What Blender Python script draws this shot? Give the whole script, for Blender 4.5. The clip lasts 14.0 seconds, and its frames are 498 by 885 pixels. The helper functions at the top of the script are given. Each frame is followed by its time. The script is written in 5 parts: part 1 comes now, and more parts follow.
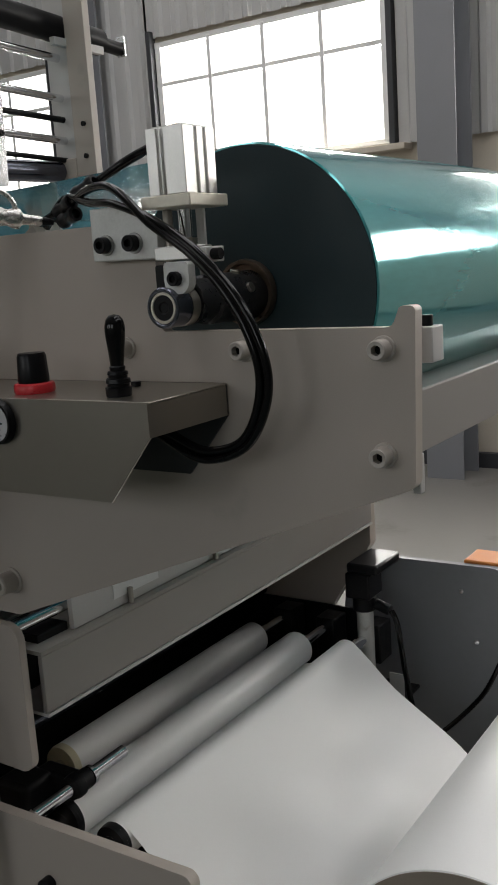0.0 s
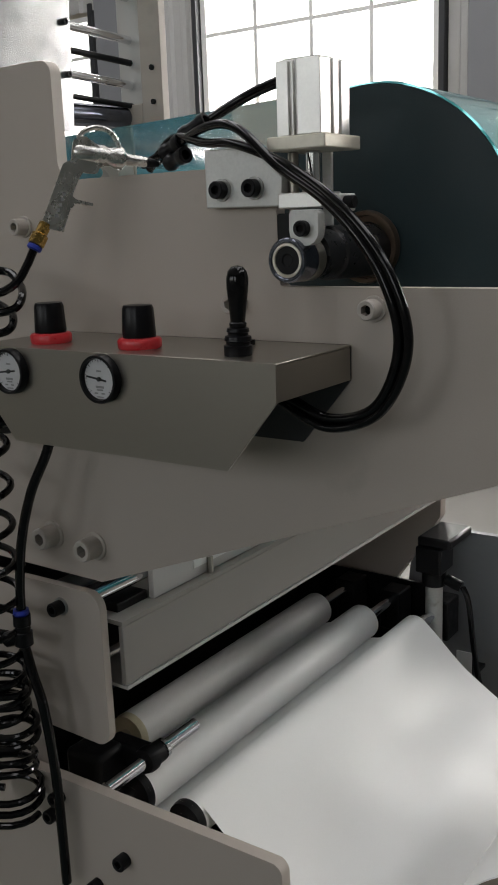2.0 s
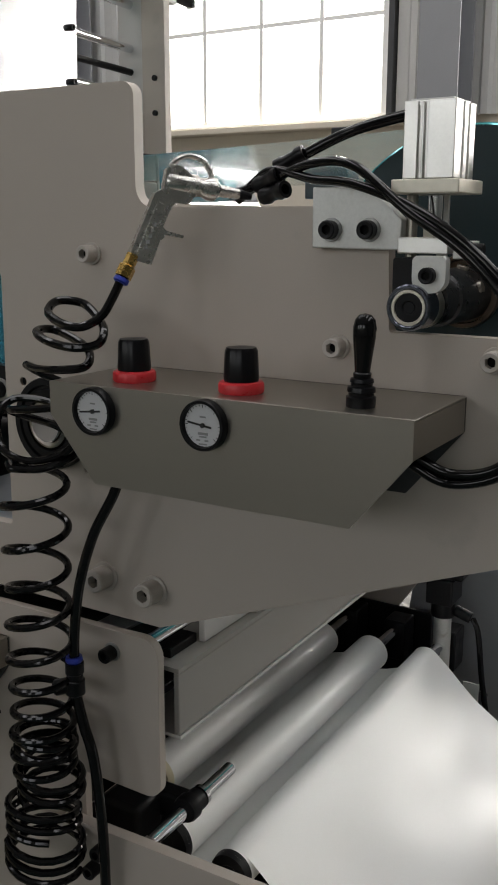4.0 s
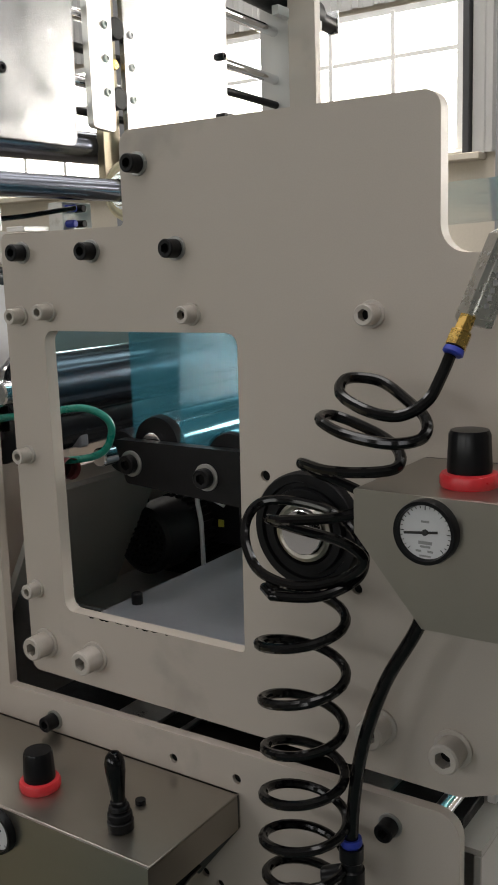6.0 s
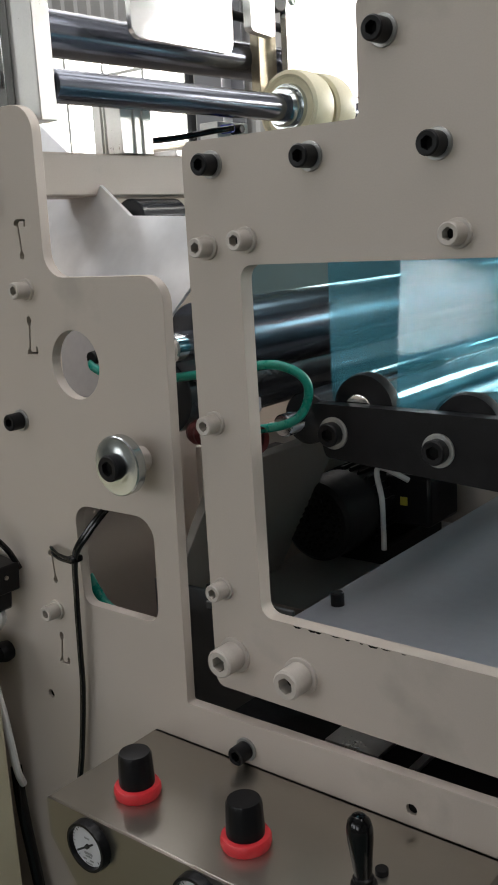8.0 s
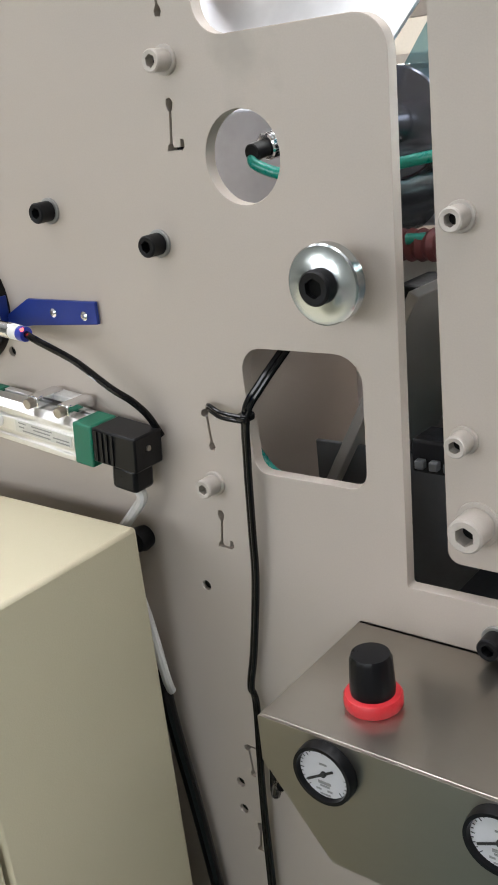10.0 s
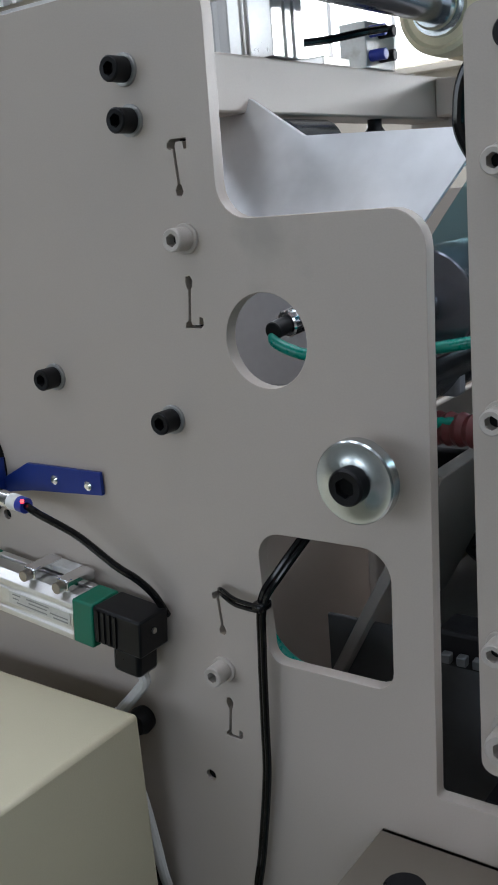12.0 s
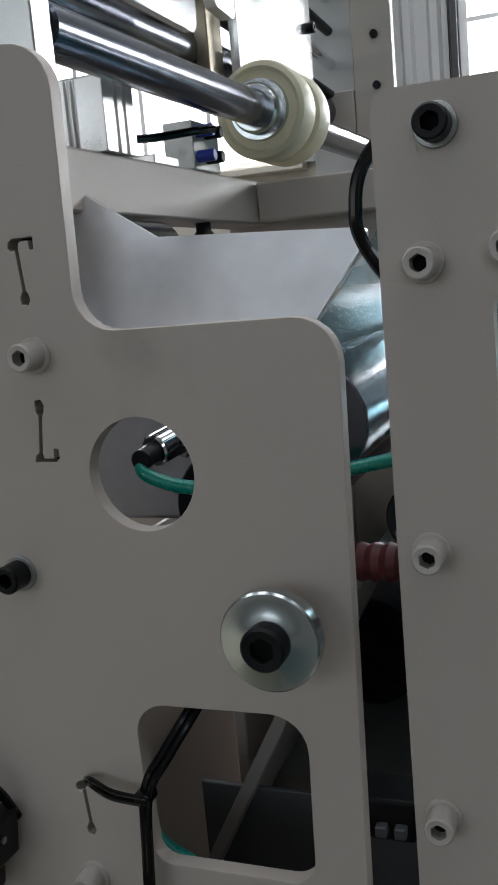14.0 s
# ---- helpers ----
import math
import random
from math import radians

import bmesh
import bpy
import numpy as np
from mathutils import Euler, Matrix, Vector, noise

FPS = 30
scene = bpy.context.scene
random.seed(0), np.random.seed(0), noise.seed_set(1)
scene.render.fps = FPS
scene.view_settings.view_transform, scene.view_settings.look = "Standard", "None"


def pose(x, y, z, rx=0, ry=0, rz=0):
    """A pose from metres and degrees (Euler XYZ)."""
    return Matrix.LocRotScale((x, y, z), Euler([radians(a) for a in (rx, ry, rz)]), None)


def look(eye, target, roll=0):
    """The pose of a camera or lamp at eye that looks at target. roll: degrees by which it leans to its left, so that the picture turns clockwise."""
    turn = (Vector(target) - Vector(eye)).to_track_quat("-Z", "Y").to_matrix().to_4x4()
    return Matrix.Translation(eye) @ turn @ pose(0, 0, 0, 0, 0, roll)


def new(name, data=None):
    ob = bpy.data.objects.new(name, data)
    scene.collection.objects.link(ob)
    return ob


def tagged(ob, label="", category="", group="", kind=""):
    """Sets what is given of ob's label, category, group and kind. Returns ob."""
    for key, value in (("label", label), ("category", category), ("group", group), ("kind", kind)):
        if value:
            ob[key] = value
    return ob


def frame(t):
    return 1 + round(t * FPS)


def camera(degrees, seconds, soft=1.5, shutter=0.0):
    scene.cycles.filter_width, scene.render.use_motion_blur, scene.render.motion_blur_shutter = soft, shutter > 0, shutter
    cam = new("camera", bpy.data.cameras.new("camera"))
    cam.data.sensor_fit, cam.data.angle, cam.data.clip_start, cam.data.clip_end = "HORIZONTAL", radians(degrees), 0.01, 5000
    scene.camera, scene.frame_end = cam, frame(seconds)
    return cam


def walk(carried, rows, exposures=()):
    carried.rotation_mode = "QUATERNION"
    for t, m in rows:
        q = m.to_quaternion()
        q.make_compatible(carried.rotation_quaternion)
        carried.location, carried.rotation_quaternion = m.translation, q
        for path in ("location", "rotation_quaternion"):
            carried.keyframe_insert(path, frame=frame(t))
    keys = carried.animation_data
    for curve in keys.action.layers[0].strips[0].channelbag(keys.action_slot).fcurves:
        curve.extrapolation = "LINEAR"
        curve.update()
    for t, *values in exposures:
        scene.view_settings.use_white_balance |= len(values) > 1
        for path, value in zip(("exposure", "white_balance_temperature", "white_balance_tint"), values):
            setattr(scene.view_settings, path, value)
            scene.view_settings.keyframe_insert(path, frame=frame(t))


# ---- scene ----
cam = camera(29.44, 14.0, soft=1.8)
# seconds, eye in metres, turn in degrees
PATH = [
    (0, -0.0083, 0.0107, 1.4987, 79.161, 3.777, 33.074),
    (0.5, -0.0130, 0.0214, 1.4951, 78.716, 3.517, 34.009),
    (1, -0.0137, 0.0231, 1.4942, 77.849, 3.487, 34.805),
    (1.5, -0.0445, 0.0168, 1.4953, 77.384, 2.713, 36.031),
    (2, -0.1014, 0.0188, 1.4946, 76.920, 2.088, 34.887),
    (2.2, -0.1210, 0.0161, 1.4972, 76.513, 2.059, 33.678),
    (4.3, -0.2604, -0.0193, 1.5235, 77.360, -0.187, 30.720),
    (4.5, -0.2864, -0.0156, 1.5248, 77.697, -0.379, 31.577),
    (5, -0.4088, -0.0098, 1.5367, 78.365, 0.634, 32.921),
    (5.5, -0.4712, 0.0030, 1.5359, 78.865, 1.377, 33.541),
    (6, -0.4892, 0.0559, 1.5310, 79.543, 1.870, 33.849),
    (6.5, -0.4974, 0.1013, 1.5278, 79.557, 2.464, 36.124),
    (7, -0.5503, 0.1176, 1.5318, 79.714, 2.531, 38.293),
    (7.2, -0.5895, 0.1213, 1.5265, 79.771, 2.762, 38.566),
    (9.3, -0.7745, 0.1600, 1.4676, 72.100, 4.205, 37.199),
    (9.5, -0.8041, 0.1655, 1.4577, 71.892, 4.883, 37.289),
    (10, -0.8974, 0.1641, 1.4425, 70.138, 6.120, 36.715),
    (10.5, -0.9476, 0.1680, 1.4357, 69.740, 6.758, 35.831),
    (11, -0.9505, 0.1836, 1.4367, 69.919, 6.974, 36.554),
    (11.5, -0.9257, 0.1893, 1.4664, 71.099, 6.197, 36.499),
    (12, -0.9465, 0.1896, 1.4900, 75.457, 4.849, 35.173),
    (12.5, -1.0270, 0.1816, 1.4900, 77.314, 4.969, 32.128),
    (13, -1.0678, 0.1652, 1.4908, 78.400, 5.007, 27.601),
    (13.5, -1.0634, 0.1746, 1.5057, 79.452, 4.669, 23.328),
    (13.8, -1.0498, 0.2082, 1.5016, 80.225, 4.932, 21.304),
    (14, -1.0403, 0.2365, 1.4953, 80.355, 5.110, 20.622),
]
walk(cam, [(t, pose(x, y, z, rx, ry, rz)) for t, x, y, z, rx, ry, rz in PATH],
     [(0.0, 0.28, 6700, 10), (1.0, 0.53, 6700, 10), (2.2, 0.55, 6700, 10), (4.3, 0.66, 6800, 10), (5.0, 0.75, 6900, 10), (5.5, 1.00, 7000, 10), (6.5, 1.10, 7000, 10), (7.2, 1.08, 6900, 10),
      (9.3, 1.74, 6600, 10), (10.0, 2.1, 6600, 10), (11.2, 2.1, 6500, 10), (12.0, 1.12, 5900, 9), (12.5, 0.92, 5900, 8), (13.2, 0.80, 6000, 8), (14.0, 0.48, 6100, 8)])

# ---- world and light ----
FLOOR, ROOF = -0.26, 6.2
HALL_X0, HALL_X1, HALL_Y0, HALL_Y1 = -13.0, 9.0, -7.0, 7.3
world = bpy.data.worlds.new("sky")
scene.world = world
world.use_nodes = True
wn = world.node_tree.nodes
sky = wn.new("ShaderNodeTexSky")
sky.sky_type, sky.sun_disc = "NISHITA", False
sky.sun_elevation, sky.sun_rotation = radians(48), radians(200)
wn["Background"].inputs["Strength"].default_value = 0.12
world.node_tree.links.new(sky.outputs["Color"], wn["Background"].inputs["Color"])


def area(name, m, w, h, power, colour):
    d = bpy.data.lights.new(name, "AREA")
    d.shape, d.size, d.size_y, d.energy, d.color = "RECTANGLE", w, h, power, colour
    ob = new(name, d)
    ob.matrix_world = m
    return ob


BAYS = [-8.085, -4.46, -0.835, 2.79]
WIN_W, WIN_Z0, WIN_Z1, TRANSOM = 2.24, 2.37, 3.47, 3.125
for bx in BAYS:
    area("window_light", look((bx, HALL_Y1 + 0.10, (WIN_Z0 + WIN_Z1) / 2), (bx, 0, 2.6)), WIN_W, 1.06, 125, (1.0, 0.99, 0.97))
# South windows are unseen, set to suit the light on the plates.
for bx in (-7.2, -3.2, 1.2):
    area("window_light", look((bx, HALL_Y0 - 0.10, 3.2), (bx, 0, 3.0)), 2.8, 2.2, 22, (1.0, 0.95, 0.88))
# Skylights are unseen, set to suit the film roll's reflections.
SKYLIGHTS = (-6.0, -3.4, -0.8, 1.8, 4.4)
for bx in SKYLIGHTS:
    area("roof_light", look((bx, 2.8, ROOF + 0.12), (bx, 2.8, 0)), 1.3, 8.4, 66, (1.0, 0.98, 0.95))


# ---- materials ----
def material(name, colour, rough=0.5, metal=0.0, var=0.12, scale=8.0, fine=180.0, bump=0.15, depth=0.0004,
             coat=0.0, rough_var=0.12, stretch=(1, 1, 1), stain=None, random_amount=0.0, spec=0.5):
    m = bpy.data.materials.new(name)
    m.use_nodes = True
    nt = m.node_tree
    n, l = nt.nodes, nt.links
    b = n["Principled BSDF"]
    geo = n.new("ShaderNodeNewGeometry")
    mp = n.new("ShaderNodeMapping")
    mp.inputs["Scale"].default_value = stretch
    l.new(geo.outputs["Position"], mp.inputs["Vector"])
    big, small = n.new("ShaderNodeTexNoise"), n.new("ShaderNodeTexNoise")
    big.inputs["Scale"].default_value, big.inputs["Detail"].default_value = scale, 5
    small.inputs["Scale"].default_value, small.inputs["Detail"].default_value = fine, 3
    l.new(mp.outputs["Vector"], big.inputs["Vector"])
    l.new(mp.outputs["Vector"], small.inputs["Vector"])
    mix = n.new("ShaderNodeMath")
    mix.operation = "MULTIPLY_ADD"
    mix.inputs[1].default_value = 0.65
    l.new(big.outputs["Fac"], mix.inputs[0])
    part2 = n.new("ShaderNodeMath")
    part2.operation = "MULTIPLY"
    part2.inputs[1].default_value = 0.35
    l.new(small.outputs["Fac"], part2.inputs[0])
    l.new(part2.outputs[0], mix.inputs[2])
    ramp = n.new("ShaderNodeMapRange")
    ramp.inputs["From Min"].default_value, ramp.inputs["From Max"].default_value = 0.3, 0.7
    ramp.inputs["To Min"].default_value, ramp.inputs["To Max"].default_value = 1 - var, 1 + var
    l.new(mix.outputs[0], ramp.inputs["Value"])
    col = n.new("ShaderNodeVectorMath")
    col.operation = "SCALE"
    col.inputs[0].default_value = colour
    l.new(ramp.outputs[0], col.inputs["Scale"])
    out = col.outputs[0]
    if stain:
        st = n.new("ShaderNodeTexNoise")
        st.inputs["Scale"].default_value, st.inputs["Detail"].default_value = stain[1], 8
        l.new(geo.outputs["Position"], st.inputs["Vector"])
        cr = n.new("ShaderNodeMapRange")
        cr.inputs["From Min"].default_value, cr.inputs["From Max"].default_value = stain[2], stain[2] + 0.08
        l.new(st.outputs["Fac"], cr.inputs["Value"])
        mc = n.new("ShaderNodeMix")
        mc.data_type = "RGBA"
        l.new(cr.outputs[0], mc.inputs[0])
        l.new(out, mc.inputs[6])
        mc.inputs[7].default_value = (*stain[0], 1)
        out = mc.outputs[2]
    if random_amount:
        oi = n.new("ShaderNodeObjectInfo")
        rr = n.new("ShaderNodeMapRange")
        rr.inputs["To Min"].default_value, rr.inputs["To Max"].default_value = 1 - random_amount, 1 + random_amount
        l.new(oi.outputs["Random"], rr.inputs["Value"])
        rs = n.new("ShaderNodeVectorMath")
        rs.operation = "SCALE"
        l.new(out, rs.inputs[0])
        l.new(rr.outputs[0], rs.inputs["Scale"])
        out = rs.outputs[0]
    l.new(out, b.inputs["Base Color"])
    rg = n.new("ShaderNodeMapRange")
    rg.inputs["From Min"].default_value, rg.inputs["From Max"].default_value = 0.3, 0.7
    rg.inputs["To Min"].default_value, rg.inputs["To Max"].default_value = max(rough - rough_var, 0.03), min(rough + rough_var, 1)
    l.new(mix.outputs[0], rg.inputs["Value"])
    l.new(rg.outputs[0], b.inputs["Roughness"])
    b.inputs["Metallic"].default_value = metal
    b.inputs["Specular IOR Level"].default_value = spec
    b.inputs["Coat Weight"].default_value = coat
    b.inputs["Coat Roughness"].default_value = 0.08
    if bump:
        bp = n.new("ShaderNodeBump")
        bp.inputs["Strength"].default_value, bp.inputs["Distance"].default_value = bump, depth
        l.new(small.outputs["Fac"], bp.inputs["Height"])
        l.new(bp.outputs["Normal"], b.inputs["Normal"])
    return m


PAINT = material("warm_grey_paint", (0.44, 0.387, 0.338), 0.48, var=0.05, scale=5, fine=900, bump=0.25, depth=0.0003, rough_var=0.06, stain=((0.36, 0.32, 0.28), 9.0, 0.66))
BOLT_PAINT = material("bolt_paint", (0.44, 0.40, 0.36), 0.45, var=0.08, scale=60, fine=700, bump=0.2)
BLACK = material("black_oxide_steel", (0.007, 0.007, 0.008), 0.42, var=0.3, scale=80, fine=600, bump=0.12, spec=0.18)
SOCKET = material("dark_socket", (0.006, 0.006, 0.006), 0.8, var=0.2, scale=90, spec=0.1)
RUBBER = material("black_hose", (0.003, 0.003, 0.0035), 0.11, var=0.2, scale=40, fine=400, bump=0.01, rough_var=0.03, spec=0.30)
PLASTIC = material("black_plastic", (0.005, 0.005, 0.006), 0.30, var=0.2, scale=60, fine=500, bump=0.03, rough_var=0.03, spec=0.22)
RED = material("red_plastic", (0.52, 0.022, 0.03), 0.38, var=0.12, scale=50, fine=500, bump=0.05)
STEEL = material("brushed_stainless", (0.385, 0.358, 0.315), 0.32, 1.0, var=0.02, scale=6, fine=90, bump=0.0, stretch=(1.0, 2.0, 2.0), rough_var=0.015)
CHROME = material("chrome", (0.78, 0.78, 0.80), 0.10, 1.0, var=0.06, scale=20, fine=300, bump=0.03, rough_var=0.04)
ALU = material("aluminium", (0.72, 0.71, 0.69), 0.36, 1.0, var=0.08, scale=25, fine=500, bump=0.1)
ALU_DULL = material("dull_cast_aluminium", (0.60, 0.60, 0.58), 0.52, 0.55, var=0.14, scale=30, fine=400, bump=0.25, stain=((0.42, 0.40, 0.36), 26.0, 0.62))
ZINC = material("zinc_plate", (0.50, 0.53, 0.54), 0.20, 1.0, var=0.06, scale=25, fine=200, bump=0.0, rough_var=0.015)
BRASS = material("brass", (0.62, 0.40, 0.12), 0.28, 1.0, var=0.15, scale=90, fine=500, bump=0.05)
BLUE = material("blue_plastic", (0.012, 0.03, 0.30), 0.40, var=0.15, scale=50, fine=500, bump=0.08)
BLUE_PAINT = material("blue_anodised", (0.008, 0.03, 0.22), 0.42, 0.2, var=0.12, scale=40, fine=500, bump=0.08)
GREEN = material("green_end_cap", (0.0, 0.13, 0.075), 0.42, var=0.12, scale=60, fine=500, bump=0.08)
GREEN_HOSE = material("green_hose", (0.0, 0.20, 0.15), 0.30, var=0.12, scale=60, fine=500, bump=0.05)
TEAL = material("teal_film_roll", (0.11, 0.50, 0.52), 0.11, 0.50, var=0.14, scale=6, fine=60, bump=0.06, depth=0.0008, coat=0.8, stretch=(3, 0.6, 3), rough_var=0.06)
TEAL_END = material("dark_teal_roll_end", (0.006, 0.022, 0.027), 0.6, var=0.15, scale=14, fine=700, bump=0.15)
PAPER = material("white_paper", (0.83, 0.825, 0.815), 0.42, var=0.03, scale=4, fine=600, bump=0.05, rough_var=0.08)
PAPER_END = material("kraft_roll_end", (0.30, 0.25, 0.20), 0.8, var=0.10, scale=20, fine=800, bump=0.2)
ROLLER = material("dark_chrome_roller", (0.13, 0.14, 0.17), 0.20, 0.95, var=0.10, scale=10, fine=200, bump=0.04, rough_var=0.05)
BLACK_ROLL = material("black_rubber_roller", (0.02, 0.022, 0.026), 0.20, var=0.15, scale=12, fine=300, bump=0.0, rough_var=0.02)
TRAY = material("satin_metal_tray", (0.80, 0.81, 0.83), 0.30, 0.55, var=0.12, scale=13, fine=60, bump=0.0, rough_var=0.02)
SHELF = material("grey_shelf_steel", (0.30, 0.31, 0.34), 0.38, 0.4, var=0.10, scale=9, fine=120, bump=0.05, rough_var=0.05)
BRIGHT = material("satin_aluminium_plate", (0.54, 0.54, 0.545), 0.22, 0.85, var=0.20, scale=12, fine=40, bump=0.0, rough_var=0.08)
BEAM = material("grey_beam_paint", (0.275, 0.256, 0.238), 0.45, var=0.06, scale=7, fine=700, bump=0.2)
PANEL = material("pale_grey_panel", (0.52, 0.505, 0.49), 0.5, var=0.05, scale=8, fine=600, bump=0.1)
CABINET = material("cream_cabinet_paint", (0.52, 0.475, 0.34), 0.42, var=0.04, scale=5, fine=900, bump=0.35, depth=0.0003, rough_var=0.05)
CREAM = material("cream_nylon", (0.66, 0.60, 0.42), 0.42, var=0.08, scale=30, fine=300, bump=0.08)
DIAL = material("white_dial", (0.55, 0.55, 0.56), 0.5, var=0.03, scale=90, fine=500, bump=0.0)
INK = material("black_print", (0.015, 0.015, 0.015), 0.6, bump=0.0)
GREY_INK = material("grey_print", (0.25, 0.25, 0.25), 0.6, bump=0.0)
CONCRETE = material("dusty_concrete", (0.175, 0.167, 0.155), 0.55, var=0.16, scale=1.2, fine=30, bump=0.3, depth=0.002, stain=((0.14, 0.13, 0.12), 1.6, 0.58))
WALKWAY = material("green_floor_paint", (0.045, 0.07, 0.062), 0.5, var=0.14, scale=1.4, fine=40, bump=0.2, depth=0.001)
CLADDING = material("grey_cladding", (0.42, 0.42, 0.41), 0.5, var=0.06, scale=1.5, fine=60, bump=0.1)
PLASTER = material("cream_plaster", (0.55, 0.50, 0.42), 0.8, var=0.08, scale=2, fine=50, bump=0.2, depth=0.002)
COLUMN = material("grey_column_paint", (0.20, 0.205, 0.22), 0.45, var=0.06, scale=3, fine=90, bump=0.1)
FRAME = material("white_window_frame", (0.72, 0.72, 0.71), 0.45, var=0.05, scale=6, fine=80, bump=0.05)
DARK = material("dark_frame", (0.03, 0.032, 0.036), 0.5, var=0.1, scale=6, fine=80, bump=0.05)
ROOFING = material("roof_sheet", (0.42, 0.42, 0.43), 0.55, var=0.06, scale=2, fine=60, bump=0.1)
WASHER = material("dull_washer_steel", (0.34, 0.34, 0.33), 0.42, 0.7, var=0.15, scale=60, bump=0.05)
GUN = material("cast_gun_metal", (0.60, 0.585, 0.555), 0.27, 0.92, var=0.06, scale=60, fine=300, bump=0.02, rough_var=0.04)
DULL_WALL = material("dull_grey_green_wall", (0.15, 0.16, 0.15), 0.8, var=0.10, scale=1.5, fine=40, bump=0.1, depth=0.002)
# Dark grey standing in for the unlit inside; also on the connector pins.
INNER = material("dark_inner_grey", (0.10, 0.105, 0.11), 0.45, 0.2, var=0.12, scale=12, fine=160, bump=0.1)
# Lighter, streaked copy of the film with window reflections put into its colour.
FILM_LIT = material("teal_film_lit", (0.24, 0.60, 0.66), 0.17, 0.25, var=0.16, scale=9, fine=50, bump=0.25, depth=0.0015, coat=0.6, stretch=(1.5, 0.5, 1.5), rough_var=0.06)
ORANGE = material("orange_guard", (0.70, 0.24, 0.05), 0.45, var=0.08, scale=30, fine=400, bump=0.1)
RED_SPRING = material("dark_red_sleeve", (0.09, 0.014, 0.016), 0.5, var=0.2, scale=60, fine=400, bump=0.1)


def film_material():
    m = bpy.data.materials.new("teal_film")
    m.use_nodes = True
    n, l = m.node_tree.nodes, m.node_tree.links
    b = n["Principled BSDF"]
    b.inputs["Base Color"].default_value = (0.05, 0.23, 0.31, 1)
    b.inputs["Roughness"].default_value = 0.12
    b.inputs["Metallic"].default_value = 0.1
    tr = n.new("ShaderNodeBsdfTransparent")
    tr.inputs["Color"].default_value = (0.50, 0.76, 0.82, 1)
    mx = n.new("ShaderNodeMixShader")
    noise_tex = n.new("ShaderNodeTexNoise")
    noise_tex.inputs["Scale"].default_value = 5.0
    geo = n.new("ShaderNodeNewGeometry")
    l.new(geo.outputs["Position"], noise_tex.inputs["Vector"])
    r = n.new("ShaderNodeMapRange")
    r.inputs["To Min"].default_value, r.inputs["To Max"].default_value = 0.38, 0.60
    l.new(noise_tex.outputs["Fac"], r.inputs["Value"])
    l.new(r.outputs[0], mx.inputs[0])
    l.new(tr.outputs[0], mx.inputs[1])
    l.new(b.outputs[0], mx.inputs[2])
    l.new(mx.outputs[0], n["Material Output"].inputs["Surface"])
    return m


FILM = film_material()


def lamp_material():
    m = bpy.data.materials.new("red_indicator")
    m.use_nodes = True
    b = m.node_tree.nodes["Principled BSDF"]
    b.inputs["Base Color"].default_value = (0.8, 0.02, 0.02, 1)
    b.inputs["Emission Color"].default_value = (1, 0.03, 0.03, 1)
    b.inputs["Emission Strength"].default_value = 3.0
    return m


LED = lamp_material()


# ---- mesh helpers ----
def thing(name, label, category, group="", kind="", at=(0, 0, 0)):
    ob = new(name)
    ob.location = at
    ob.empty_display_size = 0.02
    return tagged(ob, label, category, group, kind)


def finish(name, bm, mat, sharp=35):
    bmesh.ops.recalc_face_normals(bm, faces=bm.faces)
    me = bpy.data.meshes.new(name)
    bm.to_mesh(me)
    bm.free()
    me.materials.append(mat)
    for p in me.polygons:
        p.use_smooth = True
    me.set_sharp_from_angle(angle=radians(sharp))
    return me


def part(name, bm, mat, parent=None, label="", bevel=0.0, segs=2, sharp=35):
    ob = new(name, finish(name, bm, mat, sharp))
    if parent is not None:
        ob.parent = parent
        ob.matrix_parent_inverse = Matrix.Translation(-world_place(parent))
    if label:
        ob["label"] = label
    if bevel:
        bv = ob.modifiers.new("edge", "BEVEL")
        bv.width, bv.segments, bv.limit_method, bv.angle_limit = bevel, segs, "ANGLE", radians(40)
    return ob


def world_place(ob):
    v = Vector(ob.location)
    return v if ob.parent is None or ob.type == "MESH" else v


def solid(name, bm, mat, label, category, group="", kind="", bevel=0.0):
    return tagged(part(name, bm, mat, None, "", bevel), label, category, group, kind)


def box(bm, x0, x1, y0, y1, z0, z1, m=None):
    vs = [bm.verts.new(((x0, x1)[i & 1], (y0, y1)[(i >> 1) & 1], (z0, z1)[i >> 2])) for i in range(8)]
    for f in ((0, 2, 3, 1), (4, 5, 7, 6), (0, 1, 5, 4), (2, 6, 7, 3), (0, 4, 6, 2), (1, 3, 7, 5)):
        bm.faces.new([vs[i] for i in f])
    if m is not None:
        for v in vs:
            v.co = m @ v.co
    return bm


def B(*a):
    return box(bmesh.new(), *a)


def axes(d):
    d = Vector(d).normalized()
    u = d.orthogonal().normalized()
    return d, u, d.cross(u)


